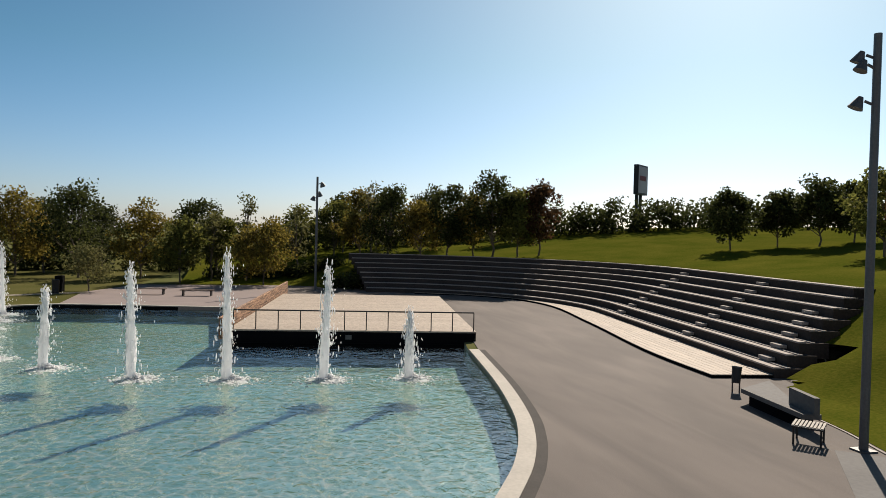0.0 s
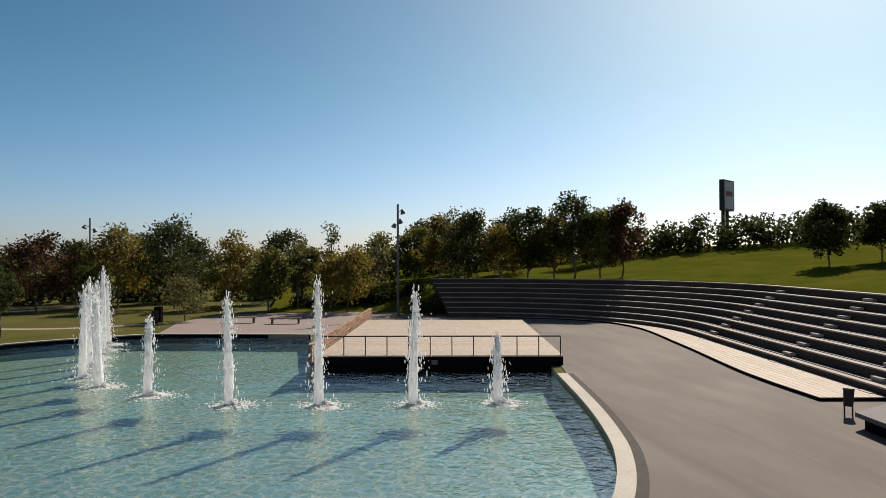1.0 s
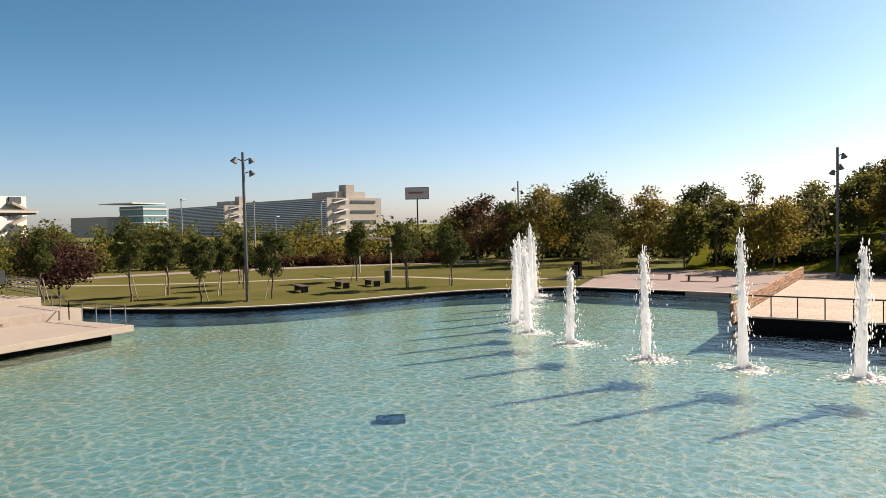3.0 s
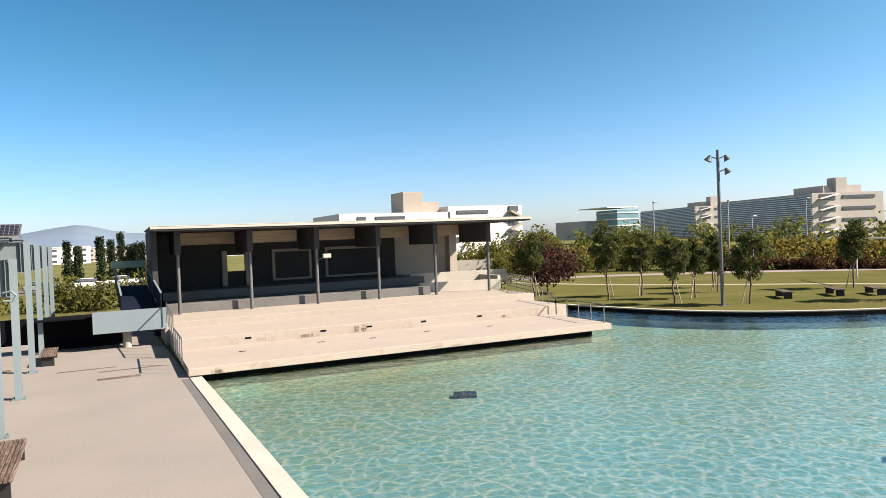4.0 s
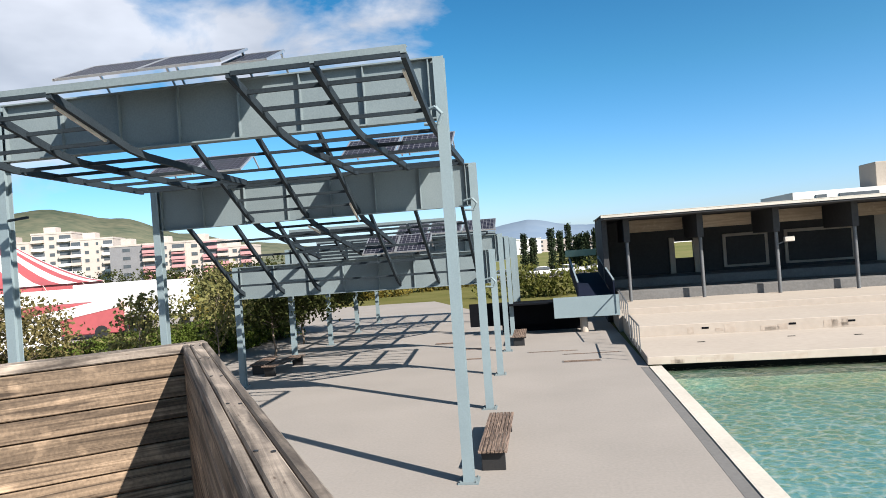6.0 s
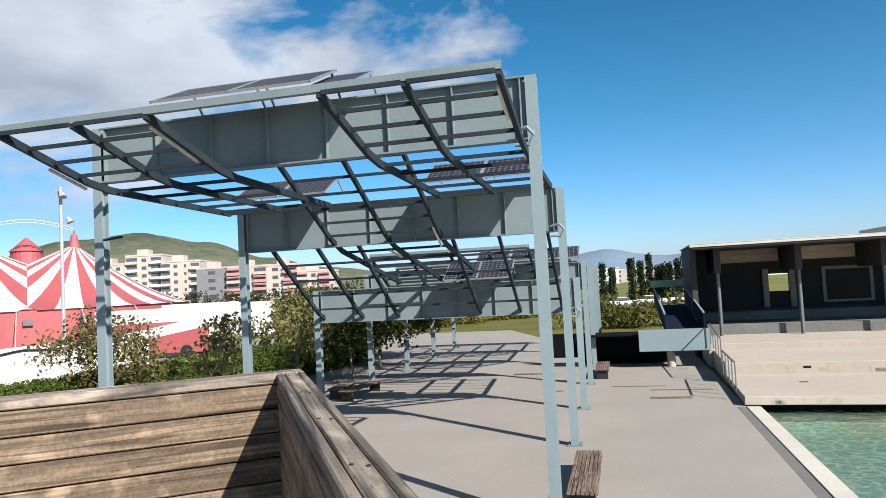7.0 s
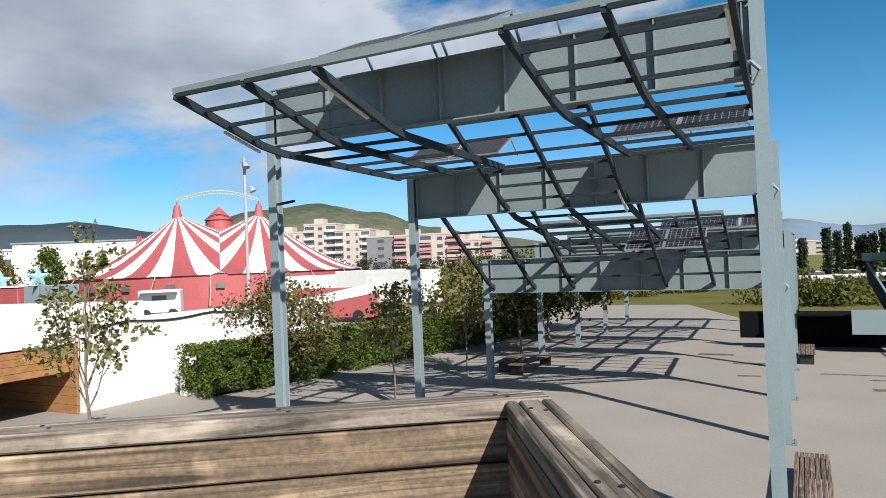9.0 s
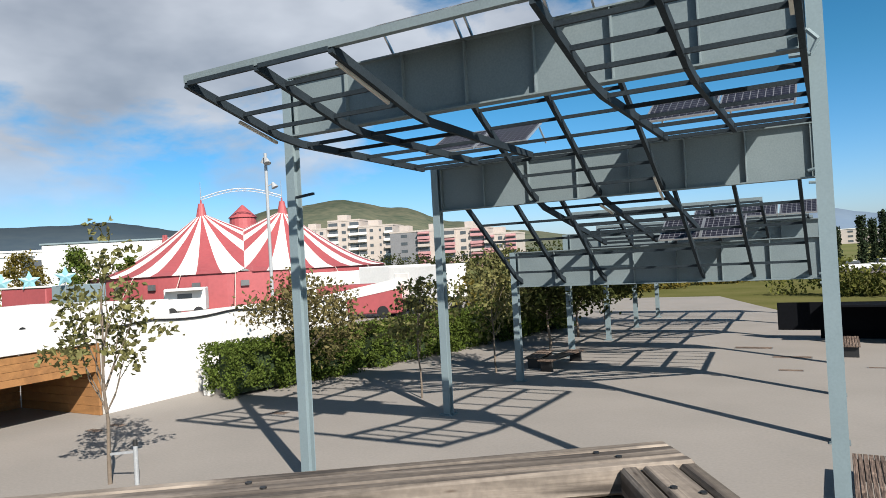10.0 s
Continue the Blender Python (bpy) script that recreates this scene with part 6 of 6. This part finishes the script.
def apartment(label, at, rz, volumes, gable, face, rail, floor_h=3.1):
    """A town block: stepped volumes side by side, with recessed loggias, rails and windows storey by storey."""
    t = thing("apartment_building", label, "building", at, rz)
    for vi, (x0, x1, floors, setback, kinds) in enumerate(volumes):
        top = floors * floor_h
        bm = B()
        box(bm, ((x0 + x1) / 2, setback + 9, top / 2), (x1 - x0, 18, top))
        part("wall", bm, gable if vi == 0 else face, t)
        bm = B()
        box(bm, ((x0 + x1) / 2, setback + 9, top + 0.35), (x1 - x0 + 0.3, 18.3, 0.7))
        rf = part("roof", bm, face, t)
        bm = B()
        box(bm, (x0 + (x1 - x0) * 0.35, setback + 8, top + 1.9), ((x1 - x0) * 0.3, 6, 2.6))
        part("stair_head", bm, face, rf)
        bw = (x1 - x0) / len(kinds)
        for f in range(floors):
            z = f * floor_h
            for k, kind in enumerate(kinds):
                xc = x0 + bw * (k + 0.5)
                wide, high = {"w": (0.38, 1.3), "n": (0.22, 1.2), "l": (0.86, 2.1)}[kind]
                bm = B()
                box(bm, (xc, setback - 0.02, z + 1.65), (bw * wide, 0.2, high))
                part("window", bm, M_GLASS_DARK, t)
                if kind == "l":
                    bm = B()
                    box(bm, (xc, setback - 0.75, z + 0.55), (bw * 0.94, 1.3, 1.15))
                    part("balcony", bm, rail if (f + k) % 3 else face, t)
                    if rail is M_AWN_FADED and (f * 2 + k) % 3 != 1:
                        bm = B()
                        box(bm, (xc, setback - 0.7, z + 2.5), (bw * 0.9, 1.5, 0.5), rot=Matrix.Rotation(radians(24), 4, "X"))
                        part("awning", bm, M_AWN_FADED, t, "faded red awning")
    return t


apartment("pale cream stepped apartment building with loggias", (-191, 252, 0), radians(18), [(-22, -9, 6, 0, "wlw"), (-9, 6, 7, 2.5, "lwl"), (6, 22, 6, 0.5, "lwnl")], M_RENDER_P, M_RENDER_P, M_WHITE, 3.3)
apartment("grey apartment building with faded red awnings and balconies", (-136.5, 250, 0), radians(12), [(-26.5, -14, 5, 0.5, "n"), (-14, 2, 5, 0, "lwl"), (2, 14, 5, 1.2, "wl"), (14, 27, 4, 0, "lwl")], M_RENDER_G, M_RENDER_P, M_AWN_FADED, 3.1)
block("apartment_building", "white low apartment building in the town", -168, -150, 262, 10, 12, M_WHITE, 3, 4, 0.4, 0.4, radians(12))
block("warehouse", "long white industrial shed beyond the circus", -400, -322, 255, 19, 30, M_WHITE, 2, 6, 0.2, 0.1, radians(45), roof_bits=False)
for i, (x, y, w, h) in enumerate(((-60, 330, 40, 11), (-25, 380, 50, 13), (15, 420, 36, 12), (60, 430, 60, 12), (-95, 350, 36, 10), (110, 450, 50, 13))):
    block("far_building", "pale building in the distant town", x - w / 2, x + w / 2, y, h * 0.62, 14, M_WHITE if i % 2 else M_RENDER_P, 3, max(4, w // 6), 0.4, 0.4, roof_bits=False)

# white office block behind the stage
offw = thing("office_building", "white office building with a concrete stair tower", "building", (35, 100, 0), radians(0))
bm = B()
box(bm, (9.2, 8, 4.6), (19.0, 14, 9.2))
part("wall", bm, M_WHITE, offw)
bm = B()
box(bm, (25.6, 7, 5.05), (14.4, 12, 10.1))
part("wall", bm, M_WHITE, offw)
bm = B()
box(bm, (12.8, 5, 6.3), (3.5, 5, 12.6), bevel=0.05)
box(bm, (16.4, 6, 5.5), (3.2, 5, 11.0))
part("stair_tower", bm, M_CONC, offw, "pale concrete stair tower")
for x0, x1, z in ((2.6, 4.0, 8.4), (5.6, 10.6, 8.4), (20.0, 26.0, 9.1), (20.0, 26.0, 6.4)):
    bm = B()
    box(bm, ((x0 + x1) / 2, 0.95, z), (x1 - x0, 0.2, 0.55))
    part("window", bm, M_GLASS_DARK, offw)
for k in range(4):
    bm = B()
    box(bm, (31.0, 0.4, 2.0 + 2.2 * k), (2.4, 1.2, 0.35), rot=Matrix.Rotation(radians(25 if k % 2 else -25), 4, "Y"))
    part("stair_flight", bm, M_CONC, offw)
    bm = B()
    box(bm, (31.0, 0.9, 2.9 + 2.2 * k), (1.8, 0.3, 1.0))
    part("window", bm, M_GLASS_DARK, offw)

# long office slab with louvred glass across the park
M_LOUVRE = mat("louvre_glass", (0.10, 0.13, 0.16), (0.07, 0.09, 0.12), 0.25, grain=2, blotch=0.1, bump=0.0)
M_OFFICE = mat("office_stone", (0.42, 0.385, 0.345), (0.36, 0.33, 0.30), 0.85, grain=1, blotch=0.1)


def office(label, corner, along, length, out, width, h, floors, blind_end=True):
    """A slab: louvred long face from its near corner, stone end face with strip windows."""
    a, o = Vector(along).normalized(), Vector(out).normalized()
    t = thing("office_building", label, "building", (*corner, 0))
    L, W = a * length, o * width
    bm = B()
    prism(bm, [(0, 0), (L.x, L.y), (L.x + W.x, L.y + W.y), (W.x, W.y)][::1 if a.cross(o) > 0 else -1], 0, h)
    part("wall", bm, M_OFFICE, t)
    bm = B()
    bar(bm, (-o.x * 0.15, -o.y * 0.15, h * 0.5 - 0.2), (L.x - o.x * 0.15, L.y - o.y * 0.15, h * 0.5 - 0.2), 0.4, h - 1.2)
    part("glass_front", bm, M_LOUVRE, t)
    n = floors * 5
    for k in range(n):
        z = 0.8 + (h - 1.6) * k / (n - 1)
        bm = B()
        bar(bm, (-o.x * 0.5, -o.y * 0.5, z), (L.x - o.x * 0.5, L.y - o.y * 0.5, z), 0.35, 0.16)
        part("louvre", bm, M_ALU, t)
    for f in range(floors):
        z = h * (f + 0.62) / floors
        bm = B()
        bar(bm, (W.x * 0.42 - a.x * 0.1, W.y * 0.42 - a.y * 0.1, z), (W.x * 0.88 - a.x * 0.1, W.y * 0.88 - a.y * 0.1, z), 0.3, 0.9)
        part("strip_window", bm, M_GLASS_DARK, t)
        bm = B()
        bar(bm, (W.x * 0.08 - a.x * 0.8, W.y * 0.08 - a.y * 0.8, z - 0.6), (W.x * 0.34 - a.x * 0.8, W.y * 0.34 - a.y * 0.8, z + 0.9), 1.4, 0.3)
        part("stair_flight", bm, M_WHITE, t)
        bm = B()
        bar(bm, (W.x * 0.10 - a.x * 0.08, W.y * 0.10 - a.y * 0.08, z), (W.x * 0.32 - a.x * 0.08, W.y * 0.32 - a.y * 0.08, z), 0.2, 1.9)
        part("stair_recess", bm, M_GLASS_DARK, t)
    bm = B()
    c = L * 0.18 + W * 0.5
    box(bm, (c.x, c.y, h + 1.2), (14, 14, 2.4), rz=math.atan2(a.y, a.x))
    c = L * 0.06 + W * 0.45
    box(bm, (c.x, c.y, h + 2.4), (4, 4, 4.8), rz=math.atan2(a.y, a.x))
    part("plant_room", bm, M_OFFICE, t)
    return t


office("pale stone office slab with a louvred glass front", (205, 143.4), (0.28, 0.96), 52, (0.96, -0.28), 26, 14.6, 4)
office("pale stone office slab with a louvred glass front", (276, 258), (0.28, 0.96), 60, (0.96, -0.28), 26, 16.3, 4)
gl = thing("office_building", "glass office block with an open roof frame", "building", (205, 236, 0))
M_TEAL = mat("teal_glass", (0.10, 0.22, 0.25), (0.08, 0.17, 0.20), 0.2, grain=2, blotch=0.1, bump=0.0)
bm = B()
box(bm, (6, 6, 7.2), (12, 14, 14.4))
part("wall", bm, M_TEAL, gl)
for k in range(5):
    bm = B()
    box(bm, (5.9, 5.9, 2.0 + 2.8 * k), (12.4, 14.4, 0.5))
    part("floor_band", bm, M_WHITE, gl)
bm = B()
box(bm, (4, 10, 15.6), (17, 20, 0.4))
part("roof", bm, M_WHITE, gl)
bm = B()
box(bm, (-2, 22, 6.0), (12, 22, 8.4))
part("wing", bm, M_OFFICE, gl)


# billboard signs
def billboard(label, x, y, z0, z1, w, rz, legs, board):
    t = thing("billboard", label, "billboard", (x, y, 0), rz)
    for lx in legs:
        bm = B()
        tube(bm, (lx, 0.3, -1), (lx, 0.3, z0 + 0.5), 0.28, 0.25, 10)
        part("leg", bm, M_BLACK, t)
    bm = B()
    box(bm, (0, 0, (z0 + z1) / 2), (w, 0.7, z1 - z0), bevel=0.05)
    bd = part("board", bm, board, t)
    bm = B()
    box(bm, (0, -0.38, (z0 + z1) / 2), (w * 0.94, 0.05, (z1 - z0) * 0.88))
    pn = part("face", bm, M_SIGN, bd, "faded pale sign face")
    bm = B()
    box(bm, (-w * 0.05, -0.42, z0 + (z1 - z0) * 0.55), (w * 0.62, 0.03, (z1 - z0) * 0.16))
    part("lettering", bm, M_AWN, bd, "faded red lettering bar")


M_SIGN = mat("sign_face", (0.55, 0.50, 0.52), (0.48, 0.40, 0.43), 0.6, grain=1, blotch=0.4)
billboard("dark twin-legged billboard seen edge-on on the skyline", 92, -53.0, 11.6, 15.9, 3.6, radians(-51), (-0.6, 0.8), M_BLACK)
billboard("red and white billboard on a single dark leg", 214, 112.0, 13.0, 17.2, 8.2, radians(-62), (0.0,), M_AWN)

# ---- furniture on the promenade and lawn ----
bin_ = thing("litter_bin", "dark tilted metal litter bin on two legs", "litter bin", (20.18, -16.32, 0), radians(-50))
bm = B()
tube(bm, (-0.02, 0, 0.30), (0.06, 0, 0.82), 0.135, 0.155, 18)
drum = part("drum", bm, M_BLACK, bin_)
bm = B()
tube(bm, (0.055, 0, 0.80), (0.062, 0, 0.84), 0.165, 0.165, 18)
part("rim", bm, M_POLE, drum)
for s in (-1, 1):
    bm = B()
    bar(bm, (0, s * 0.11, 0), (0, s * 0.11, 0.6), 0.04)
    part("leg", bm, M_BLACK, bin_)
cb = thing("concrete_bench", "angular grey concrete bench with a low back", "bench")
SEAT = [(19.7, -17.19), (18.75, -15.43), (15.70, -14.99), (15.55, -15.45), (17.0, -15.85)][::-1]
bm = B()
prism(bm, SEAT, 0.33, 0.46)
part("seat", bm, M_CONC_GREY, cb)
mid = (17.4, -15.75)
bm = B()
prism(bm, [(mid[0] + (x - mid[0]) * 0.8, mid[1] + (y - mid[1]) * 0.72) for x, y in SEAT], 0.0, 0.33)
part("base", bm, M_DARK, cb)
bm = B()
bar(bm, (16.85, -15.62, 0.68), (15.55, -15.3, 0.68), 0.15, 0.44)
part("backrest", bm, M_CONC_GREY, cb)
sb = thing("slatted_table", "low white slatted metal seat with a dark frame", "seat", (14.8, -14.4, 0), radians(42))
for k in range(9):
    bm = B()
    box(bm, (-0.32 + 0.08 * k, 0, 0.46), (0.052, 0.7, 0.035))
    part("slat", bm, M_RIM, sb)
for sy in (-1, 1):
    bm = B()
    box(bm, (0, sy * 0.3, 0.425), (0.7, 0.05, 0.04))
    part("frame", bm, M_BLACK, sb)
for sx in (-1, 1):
    for sy in (-1, 1):
        bm = B()
        bar(bm, (sx * 0.3, sy * 0.3, 0), (sx * 0.3, sy * 0.3, 0.41), 0.045)
        part("leg", bm, M_BLACK, sb)
for x, y, rz, lab in ((41.3, 30.0, 0.9, "timber park bench without a back on the lawn"), (44.6, 28.7, 0.9, "long timber park bench on the lawn"), (46.5, 27.2, 0.9, "dark timber park bench on the lawn"), (56.0, 7.5, 1.5, "dark timber park bench on the terrace"), (55.0, 4.0, 1.5, "dark timber park bench on the terrace")):
    slat_bench(x, y, rz, lab, 2.4, "park benches")
for x, y in ((49.0, 27.3), (56.5, 14.0)):
    bm = B()
    tube(bm, (x, y, 0), (x, y, 1.0), 0.24, 0.26, 14)
    solid("litter_bin", bm, M_BLACK, "dark cylindrical litter bin in the park", "litter bin", group="park bins")
gp = thing("pipe_arch", "white pipe goal frame on the lawn", "frame", (54.4, 30.1, 0), 0.95)
for a, c in (((0, 0, 0), (0, 0, 3.4)), ((0, 0, 3.4), (7.5, 0, 3.4)), ((7.5, 0, 3.4), (7.5, 0, 0))):
    bm = B()
    tube(bm, a, c, 0.07, seg=8)
    part("pipe", bm, M_WHITE, gp)
# drain grates on the plaza
for x, y, w, d in ((1.7, 28.2, 1.5, 0.45), (-4.5, 35.4, 1.5, 0.6), (-2.9, 33.0, 1.4, 0.5), (-2.8, 30.0, 0.8, 0.3), (-20.8, 15.9, 0.6, 0.3), (-20.7, 16.6, 0.6, 0.3), (-16.7, 19.4, 0.6, 0.35), (-15.0, 12.0, 0.8, 0.5), (2.2, 30.0, 2.4, 0.16), (0.6, 31.0, 2.2, 0.16)):
    t = thing("drain_grate", "flat rusty drain grate let into the paving", "drain grate", (x, y, 0.002), group="drain grates")
    bm = B()
    box(bm, (0, 0, 0.0), (w, d, 0.012))
    part("frame", bm, M_CONC_GREY, t)
    for k in range(5):
        bm = B()
        box(bm, (0, -d * 0.36 + d * 0.18 * k, 0.008), (w * 0.94, d * 0.08, 0.012))
        part("bar", bm, M_BENCH, t)


# parked cars beyond the lawn
def car(x, y, rz, paint, label):
    t = thing("car", label, "car", (x, y, 0), rz, "parked cars")
    bm = B()
    box(bm, (0, 0, 0.62), (4.2, 1.72, 0.62), bevel=0.14)
    body = part("body", bm, paint, t)
    bm = B()
    box(bm, (-0.15, 0, 1.14), (2.3, 1.5, 0.5), bevel=0.2)
    part("cabin", bm, M_GLASS_DARK, t, "dark glazed cabin")
    bm = B()
    box(bm, (-0.2, 0, 1.42), (1.6, 1.3, 0.08), bevel=0.03)
    part("roof", bm, paint, t)
    for sx in (-1.3, 1.3):
        for sy in (-1, 1):
            bm = B()
            tube(bm, (sx, sy * 0.66, 0.31), (sx, sy * 0.88, 0.31), 0.31, seg=16)
            part("wheel", bm, M_BLACK, t)
    for sy in (-0.6, 0.6):
        bm = B()
        box(bm, (2.08, sy, 0.72), (0.08, 0.34, 0.16), bevel=0.02)
        part("headlight", bm, M_RIM, t)


for x, y, rz, paint in ((0.3, 103, 0.2, M_WHITE), (4.4, 106, 0.15, M_WHITE), (-5.0, 101, 0.1, M_STEEL), (9.0, 108, 0.1, M_WHITE), (13.5, 110, 0.1, M_BLACK)):
    car(x, y, rz, paint, "small parked car beyond the lawn")
bm = B()
prism(bm, [(-20, 96), (30, 100), (30, 114), (-20, 110)], -0.2, 0.0)
solid("car_park", bm, M_ASPHALT, "grey asphalt car park beyond the lawn", "car park", "structure")
